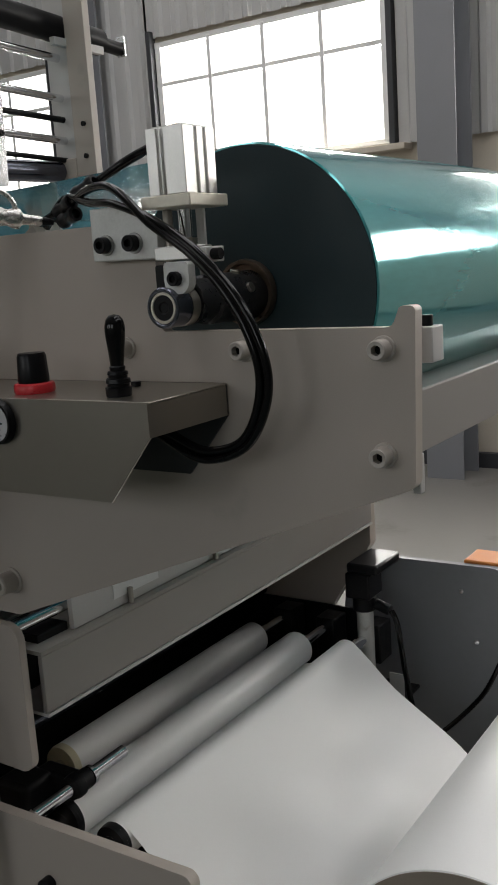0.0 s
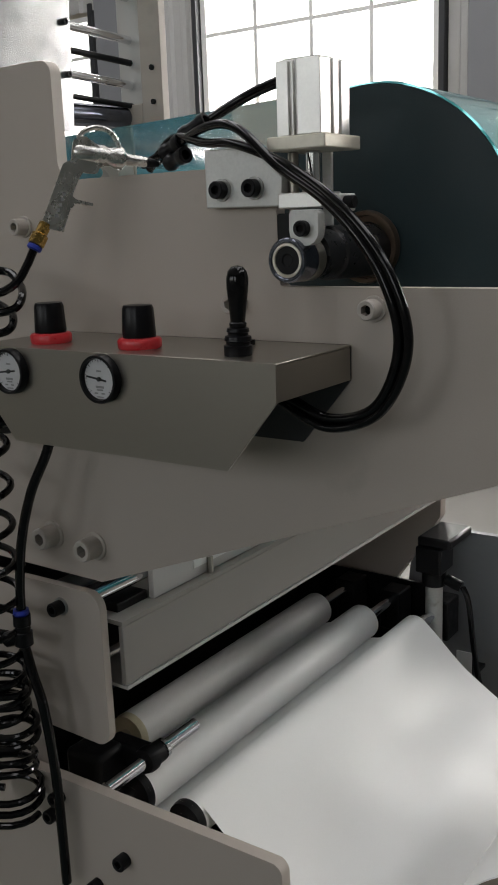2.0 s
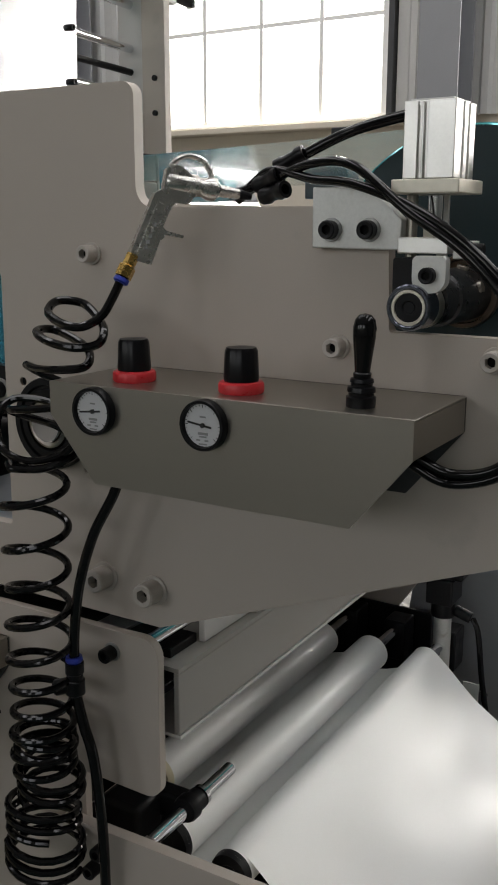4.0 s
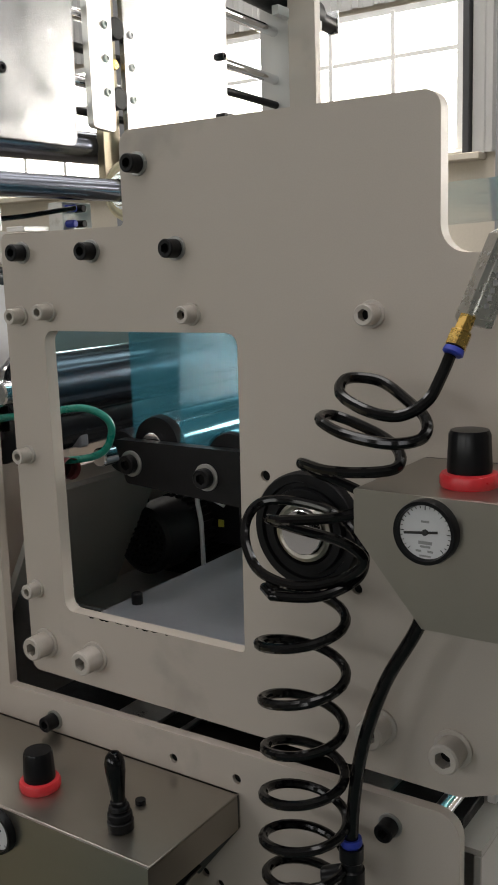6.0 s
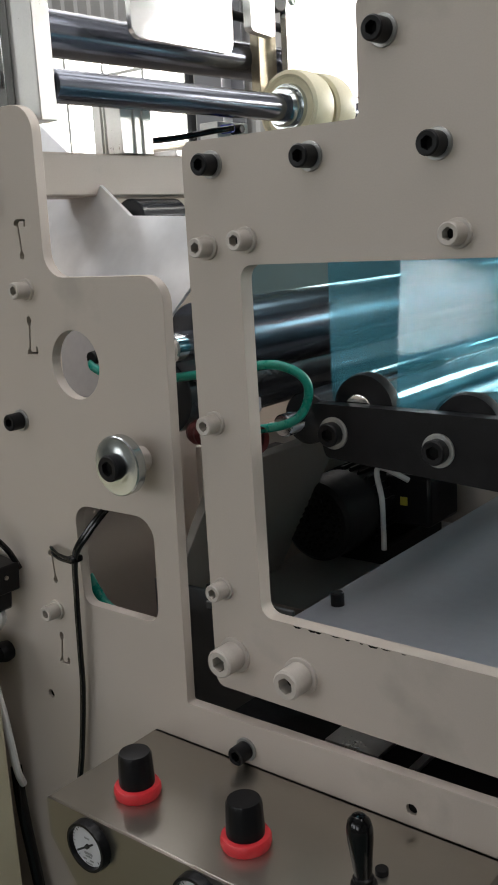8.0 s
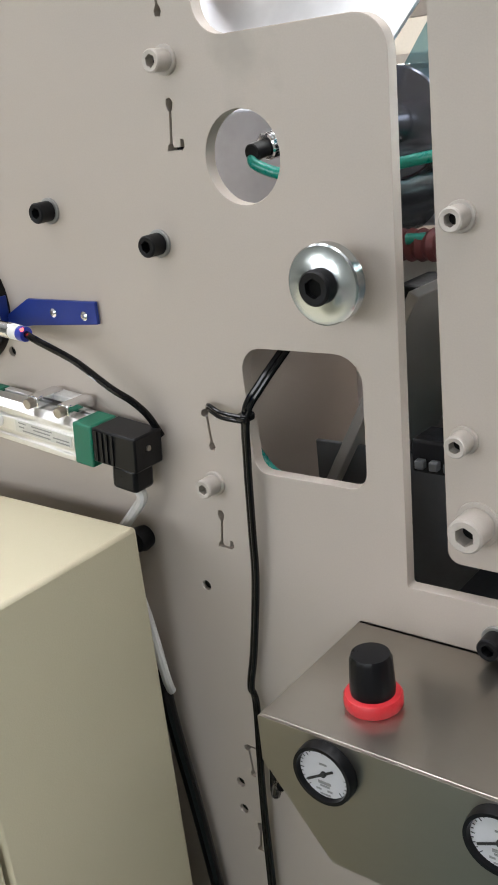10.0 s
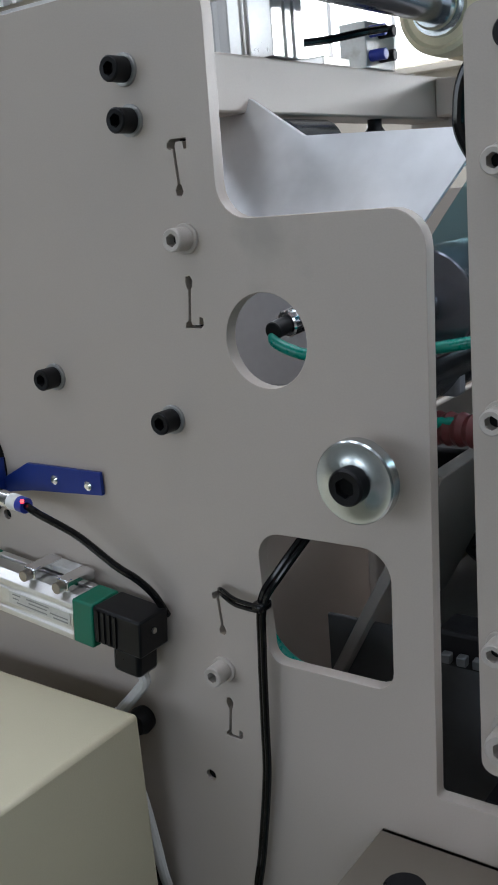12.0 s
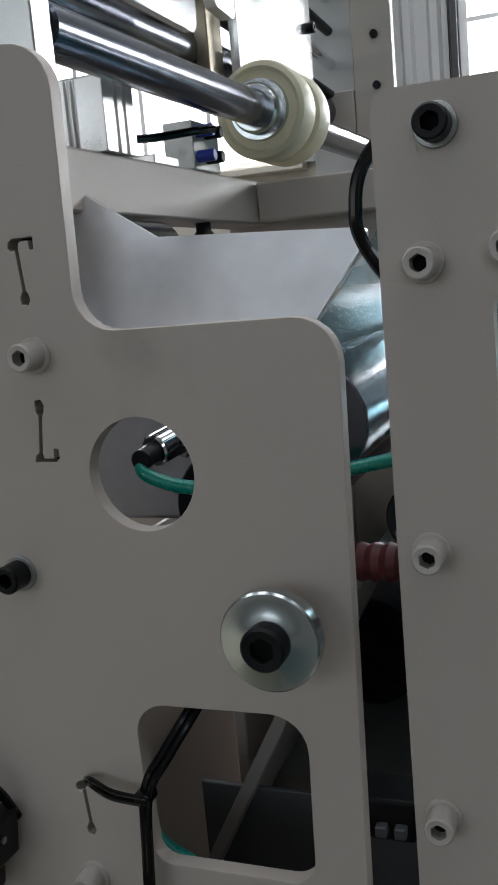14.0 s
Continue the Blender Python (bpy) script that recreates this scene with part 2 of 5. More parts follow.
def lathe(bm, origin, direction, profile, seg=28, closed=False):
    """profile: (distance along the axis, radius)."""
    d, u, v = axes(direction)
    o = Vector(origin)
    rings = []
    for h, r in profile:
        if r <= 1e-6:
            rings.append([bm.verts.new(o + d * h)])
        else:
            rings.append([bm.verts.new(o + d * h + (u * math.cos(a) + v * math.sin(a)) * r)
                          for a in (2 * math.pi * i / seg for i in range(seg))])
    pairs = list(zip(rings, rings[1:])) + ([(rings[-1], rings[0])] if closed else [])
    for a, b in pairs:
        for i in range(seg):
            j = (i + 1) % seg
            if len(a) == 1 and len(b) == 1:
                continue
            if len(a) == 1:
                bm.faces.new((a[0], b[j], b[i]))
            elif len(b) == 1:
                bm.faces.new((a[i], a[j], b[0]))
            else:
                bm.faces.new((a[i], a[j], b[j], b[i]))
    return bm


def rod(bm, p0, p1, r, r1=None, seg=24, ch=None):
    p0, p1 = Vector(p0), Vector(p1)
    r1 = r if r1 is None else r1
    L = (p1 - p0).length
    c = min(r, r1, L / 2) * 0.12 if ch is None else ch
    return lathe(bm, p0, p1 - p0, [(0, 0), (0, r - c), (c, r), (L - c, r1), (L, r1 - c), (L, 0)], seg)


def R(p0, p1, r, r1=None, seg=24, ch=None):
    return rod(bmesh.new(), p0, p1, r, r1, seg, ch)


def catmull(pts, n=8):
    pts = [Vector(p) for p in pts]
    out = []
    for i in range(len(pts) - 1):
        p0, p1, p2, p3 = pts[max(i - 1, 0)], pts[i], pts[i + 1], pts[min(i + 2, len(pts) - 1)]
        for k in range(n):
            t = k / n
            out.append(0.5 * ((2 * p1) + (p2 - p0) * t + (2 * p0 - 5 * p1 + 4 * p2 - p3) * t * t + (3 * p1 - p0 - 3 * p2 + p3) * t ** 3))
    return out + [pts[-1]]


def tube(bm, pts, r, seg=10, n=8, raw=False):
    pts = [Vector(p) for p in pts] if raw else catmull(pts, n)
    u = None
    rings = []
    for i, p in enumerate(pts):
        t = (pts[min(i + 1, len(pts) - 1)] - pts[max(i - 1, 0)]).normalized()
        u = t.orthogonal() if u is None else u - t * u.dot(t)
        u.normalize()
        v = t.cross(u)
        rings.append([bm.verts.new(p + (u * math.cos(2 * math.pi * k / seg) + v * math.sin(2 * math.pi * k / seg)) * r) for k in range(seg)])
    for a, b in zip(rings, rings[1:]):
        for k in range(seg):
            bm.faces.new((a[k], a[(k + 1) % seg], b[(k + 1) % seg], b[k]))
    bm.faces.new(rings[0])
    bm.faces.new(rings[-1][::-1])
    return bm


def T(pts, r, seg=10, n=8):
    return tube(bmesh.new(), pts, r, seg, n)


def rounded(corners, k=6):
    """corners: (x, z, radius); gives the outline with its corners rounded."""
    out = []
    c = len(corners)
    for i in range(c):
        p, r = Vector(corners[i][:2]), corners[i][2]
        a, b = Vector(corners[i - 1][:2]) - p, Vector(corners[(i + 1) % c][:2]) - p
        if r <= 0:
            out.append(tuple(p))
            continue
        a.normalize(), b.normalize()
        half = math.acos(max(-1, min(1, a.dot(b)))) / 2
        d = r / math.tan(half)
        centre = p + (a + b).normalized() * (r / math.sin(half))
        s, e = p + a * d - centre, p + b * d - centre
        turn = s.angle_signed(e)
        for j in range(k + 1):
            w = -turn * j / k
            out.append((centre.x + s.x * math.cos(w) - s.y * math.sin(w), centre.y + s.x * math.sin(w) + s.y * math.cos(w)))
    return out


def circle(x, z, r, n=28):
    return [(x + r * math.cos(2 * math.pi * i / n), z + r * math.sin(2 * math.pi * i / n)) for i in range(n)]


def sheet(outline, holes, y0, y1, put=None):
    """A plate in the x-z plane, from y0 to y1, with holes through it; put maps (x, z, y) elsewhere."""
    bm = bmesh.new()
    put = put or (lambda x, z, y: (x, y, z))
    front, edges = [], []
    for loop in [outline] + list(holes):
        vs = [bm.verts.new(put(x, z, y0)) for x, z in loop]
        es = [bm.edges.new((vs[i], vs[(i + 1) % len(vs)])) for i in range(len(vs))]
        front.append(vs)
        edges += es
    res = bmesh.ops.triangle_fill(bm, use_beauty=True, use_dissolve=False, edges=edges)
    faces = [f for f in res["geom"] if isinstance(f, bmesh.types.BMFace)]
    twin = {}
    for vs, loop in zip(front, [outline] + list(holes)):
        for v, (x, z) in zip(vs, loop):
            twin[v] = bm.verts.new(put(x, z, y1))
    for f in faces:
        bm.faces.new([twin[v] for v in reversed(f.verts)])
    for vs in front:
        for i in range(len(vs)):
            a, b = vs[i], vs[(i + 1) % len(vs)]
            bm.faces.new((a, b, twin[b], twin[a]))
    return bm


def ribbon(profile, y0, y1, thick=0.0006, steps=1):
    """A web of film or paper: a profile in x and z, drawn from y0 to y1."""
    bm = bmesh.new()
    rows = [[bm.verts.new((x, y0 + (y1 - y0) * k / steps, z)) for x, z in profile] for k in range(steps + 1)]
    for a, b in zip(rows, rows[1:]):
        for i in range(len(profile) - 1):
            bm.faces.new((a[i], a[i + 1], b[i + 1], b[i]))
    return bm


def arc(cx, cz, r, a0, a1, n=14):
    return [(cx + r * math.cos(radians(a0 + (a1 - a0) * i / n)), cz + r * math.sin(radians(a0 + (a1 - a0) * i / n))) for i in range(n + 1)]


# ---- fasteners ----
def bolt(parent, x, z, face, r, length, mat, washer=0.0, d=(0, -1, 0)):
    """A socket-head bolt in a plate whose face is at y = face; its head stands out towards the viewer."""
    bm = bmesh.new()
    o = Vector((x, face, z))
    hexr, deep = r * 0.58, length * 0.55
    dd, u, v = axes(d)
    seg = 24
    rings = []
    for h, rr in ((0, r), (length - r * 0.14, r), (length, r * 0.88)):
        rings.append([bm.verts.new(o + dd * h + (u * math.cos(2 * math.pi * i / seg) + v * math.sin(2 * math.pi * i / seg)) * rr) for i in range(seg)])

    def hexring(h, rr):
        ring = []
        for i in range(seg):
            a = 2 * math.pi * i / seg
            k = rr * math.cos(math.pi / 6) / math.cos((a + 0.2) % (math.pi / 3) - math.pi / 6)
            ring.append(bm.verts.new(o + dd * h + (u * math.cos(a) + v * math.sin(a)) * k))
        return ring

    rings.append(hexring(length - 0.0003, hexr))
    rings.append(hexring(length - deep, hexr * 0.98))
    for a, b in zip(rings, rings[1:]):
        for i in range(seg):
            j = (i + 1) % seg
            bm.faces.new((a[i], a[j], b[j], b[i]))
    bm.faces.new(rings[-1])
    ob = part("bolt", bm, mat, parent, "black socket-head bolt" if mat is BLACK else "painted socket-head bolt")
    if washer:
        w = bmesh.new()
        lathe(w, o, d, [(0.0, r * 0.98), (0.0, washer), (0.0016, washer), (0.002, washer * 0.96), (0.002, r * 0.98)], 28)
        part("washer", w, BOLT_PAINT if mat is not BLACK else WASHER, ob)
    part("socket", lathe(bmesh.new(), o + dd * (length - deep + 0.0006), d, [(0, 0), (0, hexr * 0.9), (0.0003, hexr * 0.9), (0.0003, 0)], 12), SOCKET, ob)
    return ob


# ---- hall ----
def corrugated(name, x0, x1, z0, z1, y, side):
    bm = bmesh.new()
    pts, x, k = [], x0, 0
    while x < x1:
        pts += [(x, 0.0), (x + 0.09, 0.0), (x + 0.115, 0.03), (x + 0.165, 0.03)]
        x += 0.19
    pts = [(min(a, x1), b) for a, b in pts] + [(x1, 0.0)]
    lo = [bm.verts.new((a, y + side * b, z0)) for a, b in pts]
    hi = [bm.verts.new((a, y + side * b, z1)) for a, b in pts]
    for i in range(len(pts) - 1):
        if (lo[i].co - lo[i + 1].co).length > 1e-6:
            bm.faces.new((lo[i], lo[i + 1], hi[i + 1], hi[i]))
    return part(name, bm, CLADDING, wall_far, sharp=20)


floor = solid("floor", B(HALL_X0, HALL_X1, HALL_Y0, HALL_Y1, FLOOR - 0.2, FLOOR), CONCRETE, "dusty grey concrete floor with worn patches", "floor", kind="structure")
# Unseen strip; keeps floor bounce and the box fronts' reflections dark.
solid("walkway", B(HALL_X0, HALL_X1, -3.2, 0.45, FLOOR + 0.0005, FLOOR + 0.004), WALKWAY, "unseen dark green painted walkway along the machine", "floor", kind="structure")
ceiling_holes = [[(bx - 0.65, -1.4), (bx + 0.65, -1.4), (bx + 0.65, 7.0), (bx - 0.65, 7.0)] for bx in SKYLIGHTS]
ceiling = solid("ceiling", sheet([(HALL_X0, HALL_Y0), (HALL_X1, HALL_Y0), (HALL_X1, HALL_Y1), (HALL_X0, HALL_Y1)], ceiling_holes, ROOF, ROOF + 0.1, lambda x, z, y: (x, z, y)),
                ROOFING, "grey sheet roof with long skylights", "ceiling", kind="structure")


def wall_with_windows(name, y0, y1, wins, mat, label):
    holes = [[(a, c), (b, c), (b, d), (a, d)] for a, b, c, d in wins]
    return solid(name, sheet([(HALL_X0, FLOOR), (HALL_X1, FLOOR), (HALL_X1, ROOF), (HALL_X0, ROOF)], holes, y0, y1), mat, label, "wall", kind="structure")


far_wins = [(bx - WIN_W / 2, bx + WIN_W / 2, WIN_Z0, WIN_Z1) for bx in BAYS]
wall_far = wall_with_windows("wall_north", HALL_Y1, HALL_Y1 + 0.2, far_wins, PLASTER, "cream plastered hall wall under grey cladding")
# South and end walls are unseen; their dull colour holds down reflections.
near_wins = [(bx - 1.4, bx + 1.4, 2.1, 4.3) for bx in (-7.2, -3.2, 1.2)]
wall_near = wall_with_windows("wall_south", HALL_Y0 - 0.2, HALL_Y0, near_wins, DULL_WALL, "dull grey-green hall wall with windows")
solid("wall_west", B(HALL_X0 - 0.2, HALL_X0, HALL_Y0, HALL_Y1, FLOOR, ROOF), DULL_WALL, "dull grey-green end wall of the hall", "wall", kind="structure")
solid("wall_east", B(HALL_X1, HALL_X1 + 0.2, HALL_Y0, HALL_Y1, FLOOR, ROOF), DULL_WALL, "dull grey-green end wall of the hall", "wall", kind="structure")
cl = HALL_Y1 - 0.035
edge = HALL_X0
for a, b, c, d in far_wins:
    corrugated("cladding", edge, a - 0.10, WIN_Z0 - 0.04, ROOF, cl, -1)
    corrugated("cladding", a - 0.10, b + 0.10, WIN_Z1 + 0.06, ROOF, cl, -1)
    edge = b + 0.10
corrugated("cladding", edge, HALL_X1, WIN_Z0 - 0.04, ROOF, cl, -1)
for i, (a, b, c, d) in enumerate(far_wins):
    w = thing("window_%d" % (i + 1), "white-barred steel window with bright frosted panes", "window", "hall windows", "structure", at=(a, HALL_Y1, c))
    for k in range(5):
        x = a + (b - a) * k / 4
        t = 0.020 if 0 < k < 4 else 0.03
        part("mullion", B(x - t, x + t, HALL_Y1 - 0.03, HALL_Y1 + 0.05, c, d), FRAME, w, bevel=0.004)
    for z, t in ((c, 0.02), (TRANSOM, 0.018), (d, 0.025)):
        part("transom", B(a - 0.05, b + 0.05, HALL_Y1 - 0.026, HALL_Y1 + 0.046, z - t, z + t), FRAME, w, bevel=0.004)
    for x, jm in ((a - 0.060, DARK), (b + 0.065, DARK)):
        part("jamb", B(x - 0.025, x + 0.025, HALL_Y1 - 0.09, HALL_Y1 - 0.005, c - 0.05, d + 0.12), jm, w, bevel=0.004)
    part("window_sill", B(a - 0.2, b + 0.2, HALL_Y1 - 0.16, HALL_Y1 - 0.004, c - 0.09, c - 0.04), PLASTER, w, bevel=0.006)
for cx in (-9.9, -6.30, -2.74, 1.05, 4.6):
    bm = bmesh.new()
    box(bm, cx - 0.15, cx + 0.15, HALL_Y1 - 0.50, HALL_Y1 - 0.485, FLOOR, ROOF)
    box(bm, cx - 0.15, cx + 0.15, HALL_Y1 - 0.19, HALL_Y1 - 0.17, FLOOR, ROOF)
    box(bm, cx - 0.008, cx + 0.008, HALL_Y1 - 0.485, HALL_Y1 - 0.19, FLOOR, ROOF)
    solid("column", bm, COLUMN, "dark grey steel I-section hall column", "column", "hall columns", "structure")
base = solid("baseboard", B(HALL_X0, HALL_X1, HALL_Y1 - 0.06, HALL_Y1 - 0.004, FLOOR, FLOOR + 0.12), DARK, "dark strip along the foot of the wall", "baseboard", kind="structure")



def glow(name, strength):
    m = bpy.data.materials.new(name)
    m.use_nodes = True
    n = m.node_tree.nodes
    e = n.new("ShaderNodeEmission")
    e.inputs["Color"].default_value, e.inputs["Strength"].default_value = (1.0, 0.995, 0.98, 1), strength
    m.node_tree.links.new(e.outputs[0], n["Material Output"].inputs["Surface"])
    return m


backdrop = solid("backdrop", B(HALL_X0 - 4, HALL_X1 + 4, HALL_Y1 + 1.2, HALL_Y1 + 1.25, FLOOR, ROOF + 2), glow("white_sky", 3.0), "bright overcast sky outside the windows", "sky", kind="structure")

# ---- machine side plates ----
Y0, Y1 = 0.629, 0.641
AF, AB = 0.619, 0.628
FAR0, FAR1 = 1.400, 1.420
B_OUT = rounded([(-0.990, 1.637, 0.012), (-0.990, 1.566, 0.004), (-1.130, 1.566, 0.008), (-1.130, 1.170, 0.008), (-0.712, 1.166, 0.004),
                 (-0.280, 1.329, 0.010), (-0.276, 1.461, 0.004), (-0.288, 1.461, 0.004), (-0.294, 1.446, 0.008), (-0.500, 1.446, 0.003),
                 (-0.503, 1.536, 0.003), (-0.728, 1.536, 0.018), (-0.728, 1.636, 0.012)])
B_WIN = rounded([(-1.085, 1.484, 0.010), (-0.886, 1.484, 0.010), (-0.889, 1.235, 0.004), (-1.083, 1.235, 0.010)])
A_OUT = rounded([(-1.98, 1.612, 0.01), (-1.98, FLOOR + 0.02, 0), (-0.80, FLOOR + 0.02, 0), (-0.80, 0.998, 0.004), (-0.708, 0.996, 0.016), (-0.708, 1.157, 0.018),
                 (-1.153, 1.152, 0.002), (-1.147, 1.479, 0.020), (-1.2715, 1.479, 0.020), (-1.2695, 1.609, 0.022)])


def hook_slot(x, z0, z1, up):
    """A thin hooked slot cut through the plate: a small round hole at one end, a J at the other."""
    s, e = 0.0009, 0.0032
    if up:
        low = [(x - s, z0), (x - 0.0016, z0 - 0.001), (x - 0.0027, z0 - 0.003), (x - 0.0022, z0 - 0.006), (x + 0.0012, z0 - 0.0066), (x + 0.0027, z0 - 0.004), (x + 0.0018, z0 - 0.001), (x + s, z0)]
        top = [(x + s - 0.0015, z1 - 0.0040), (x + s - 0.0005, z1 - 0.0016), (x + 0.0052, z1 - 0.0016), (x + 0.0056, z1 - 0.0058), (x + 0.0078, z1 - 0.0058), (x + 0.0078, z1), (x - 0.0030, z1),
               (x - 0.0056, z1 - 0.0016), (x - 0.0062, z1 - e - 0.001), (x - 0.0045, z1 - 0.0056), (x - s - 0.0015, z1 - 0.0052)]
        return low + top
    low = [(x - s - 0.0020, z0 + 0.0044), (x - 0.0048, z0 + 0.0034), (x - 0.0058, z0), (x + 0.0060, z0), (x + 0.0080, z0 + 0.0020), (x + 0.0078, z0 + 0.0060), (x + 0.0054, z0 + 0.0066), (x + 0.0050, z0 + 0.0018), (x - 0.0006, z0 + 0.0018), (x + s - 0.0020, z0 + 0.0044)]
    top = [(x + s, z1 - 0.003), (x + 0.0020, z1 - 0.0015), (x + 0.0027, z1 + 0.002), (x + 0.0010, z1 + 0.005), (x - 0.0020, z1 + 0.0045), (x - 0.0027, z1 + 0.001), (x - 0.0018, z1 - 0.002), (x - s, z1 - 0.003)]
    return low + top


A_HOLES = [circle(-1.246, 1.4118, 0.0270, 40),
           rounded([(-1.2640, 1.2970, 0.016), (-1.1750, 1.2975, 0.018), (-1.1770, 1.2120, 0.013), (-1.2615, 1.2120, 0.010)]),
           hook_slot(-1.2965, 1.500, 1.5245, True), hook_slot(-1.2965, 1.4185, 1.444, False),
           hook_slot(-1.2970, 1.229, 1.2520, True), hook_slot(-1.2970, 1.1490, 1.173, False),
           hook_slot(-1.2975, 0.957, 0.980, True), hook_slot(-1.2975, 0.8770, 0.901, False)]
A_BORES = ((-1.490, 1.356), (-1.490, 1.279), (-1.490, 1.421), (-1.3195, 1.1137), (-0.9585, 1.131), (-0.8945, 1.131),
           (-1.312, 0.914), (-1.312, 0.940), (-0.93, 1.036), (-0.915, 1.030), (-0.882, 1.026), (-0.94, 0.991), (-0.932, 0.986), (-0.936, 0.961))
A_HOLES += [circle(x, z, 0.0040, 16) for x, z in A_BORES]
side_b = thing("side_plate", "warm grey painted steel side plate with a rectangular window", "machine plate", at=(-0.7, Y0, 1.17))
part("plate", sheet(B_OUT, [B_WIN] + [circle(-0.865, 1.379, 0.0042, 16), circle(-0.790, 1.304, 0.0042, 16)], Y0, Y1), PAINT, side_b, bevel=0.0012)
side_a = thing("side_plate", "warm grey painted steel frame plate with round and square openings", "machine plate", at=(-1.3, AF, FLOOR))
part("plate", sheet(A_OUT, A_HOLES, AF, AB), PAINT, side_a, bevel=0.0012)
# Near-black plugs put the shade into the small screw holes.
for plate, x, z in [(side_a, a, b) for a, b in A_BORES] + [(side_b, -0.865, 1.379), (side_b, -0.790, 1.304)]:
    y = Y0 if plate is side_b else AF
    part("dark_plug", R((x, y + 0.003, z), (x, y + 0.008, z), 0.0041, seg=16), SOCKET, plate)
rng = random.Random(5)
for k in range(9):
    x = -1.052 + 0.0105 * k + rng.uniform(-0.003, 0.003)
    w, h = rng.uniform(0.0015, 0.0045), rng.uniform(0.0006, 0.0016)
    chip = [(x - w, 1.2345), (x - w * 0.4, 1.2345 - h), (x + w * 0.5, 1.2345 - h * 0.8), (x + w, 1.2345)]
    part("paint_chip", sheet(chip, [], Y0 - 0.0003, Y0 + 0.0015), SOCKET, side_b, "dark chip in the paint")
far_b = thing("side_plate", "warm grey steel side plate across the machine", "machine plate", at=(-0.7, FAR0, 1.17))
B_FAR = rounded([(-1.130, 1.40, 0.008), (-1.130, 1.170, 0.008), (-0.712, 1.166, 0.004), (-0.300, 1.329, 0.010), (-0.300, 1.40, 0.004)])
part("plate", sheet(B_FAR, [], FAR0, FAR1), PAINT, far_b, bevel=0.0012)
far_a = thing("side_plate", "warm grey steel frame plate across the machine", "machine plate", at=(-1.3, FAR0, FLOOR))
A_FAR = rounded([(-1.98, FLOOR + 0.02, 0), (-0.80, FLOOR + 0.02, 0), (-0.80, 0.870, 0.004), (-0.705, 1.016, 0.012), (-0.705, 1.149, 0.012), (-1.150, 1.149, 0.002), (-1.147, 1.478, 0.014), (-1.98, 1.479, 0.0)])
part("plate", sheet(A_FAR, [], FAR0, FAR1), PAINT, far_a, bevel=0.0012)

SMALL, MED, BIG, BLK = 0.0067, 0.0074, 0.0108, 0.0071
for x, z, s in ((-0.927, 1.498, SMALL), (-0.776, 1.498, MED), (-1.1115, 1.4965, SMALL), (-1.078, 1.500, SMALL), (-1.115, 1.3745, SMALL), (-1.117, 1.250, SMALL),
                (-0.420, 1.431, MED), (-0.301, 1.431, MED), (-0.303, 1.353, MED), (-0.540, 1.433, MED)):
    bolt(side_b, x, z, Y0, s, 0.014, BOLT_PAINT, s * 1.28)
for x, z in ((-1.110, 1.199), (-1.050, 1.198), (-0.773, 1.204), (-0.717, 1.2015)):
    bolt(side_b, x, z, Y0, BIG, 0.020, BOLT_PAINT, BIG * 1.28)
for x, z in ((-0.972, 1.611), (-0.939, 1.547), (-1.025, 1.548), (-1.104, 1.5495)):
    bolt(side_b, x, z, Y0, BLK, 0.014, BLACK, BLK * 1.28)
for x, z in ((-1.3275, 1.5650), (-1.3268, 1.5375), (-1.4180, 1.3852), (-1.319, 1.3625), (-1.0960, 1.131), (-0.7600, 1.135)):
    bolt(side_a, x, z, AF, BLK, 0.014, BLACK, BLK * 1.28)
for x, z in ((-1.2950, 1.4700), (-1.2985, 1.1985)):
    bolt(side_a, x, z, AF, SMALL, 0.014, BOLT_PAINT, SMALL * 1.3)


# ---- flange bearings on the plates ----
def flange_bearing(x, z, r, shaft, Y0=Y0):
    t = thing("flange_bearing", "black round flange bearing on the side plate", "bearing", "flange bearings", at=(x, Y0, z))
    o = (x, Y0, z)
    part("flange", lathe(bmesh.new(), o, (0, -1, 0), [(0, 0), (0, r), (0.007, r), (0.009, r * 0.97), (0.009, r * 0.84), (0.006, r * 0.82), (0.006, r * 0.74),
                                                      (0.011, r * 0.72), (0.011, r * 0.58), (0.005, r * 0.54), (0.005, 0)], 48), BLACK, t)
    part("shaft_end", R((x, Y0 - 0.004, z), (x, Y0 - 0.014, z), shaft, seg=32), CHROME if shaft > 0.01 else BLACK, t)
    part("ring", lathe(bmesh.new(), (x, Y0 - 0.005, z), (0, -1, 0), [(0, shaft * 1.05), (0.006, shaft * 1.05), (0.007, shaft * 1.2), (0.006, shaft * 1.35), (0, shaft * 1.35)], 36), STEEL, t)


flange_bearing(-0.827, 1.344, 0.043, 0.0165)
flange_bearing(-1.530, 1.316, 0.0475, 0.0165, AF)
flange_bearing(-1.530, 1.460, 0.0465, 0.0165, AF)

clamp = thing("clamp_disc", "zinc-plated clamping disc with a black hex bolt", "clamp", at=(-1.180, AF, 1.350))
part("disc", lathe(bmesh.new(), (-1.1790, 0.599, 1.3447), (0, -1, 0), [(0, 0), (0, 0.0216), (0.0008, 0.0225), (0.0078, 0.0225), (0.0088, 0.0216), (0.0088, 0.0130), (0.0090, 0.0126), (0.0090, 0)], 48), ZINC, clamp)
part("spacer", R((-1.179, AF, 1.3447), (-1.179, 0.5995, 1.3447), 0.0095, seg=36), BOLT_PAINT, clamp)
bolt(clamp, -1.179, 1.3447, 0.590, 0.0100, 0.009, BLACK)



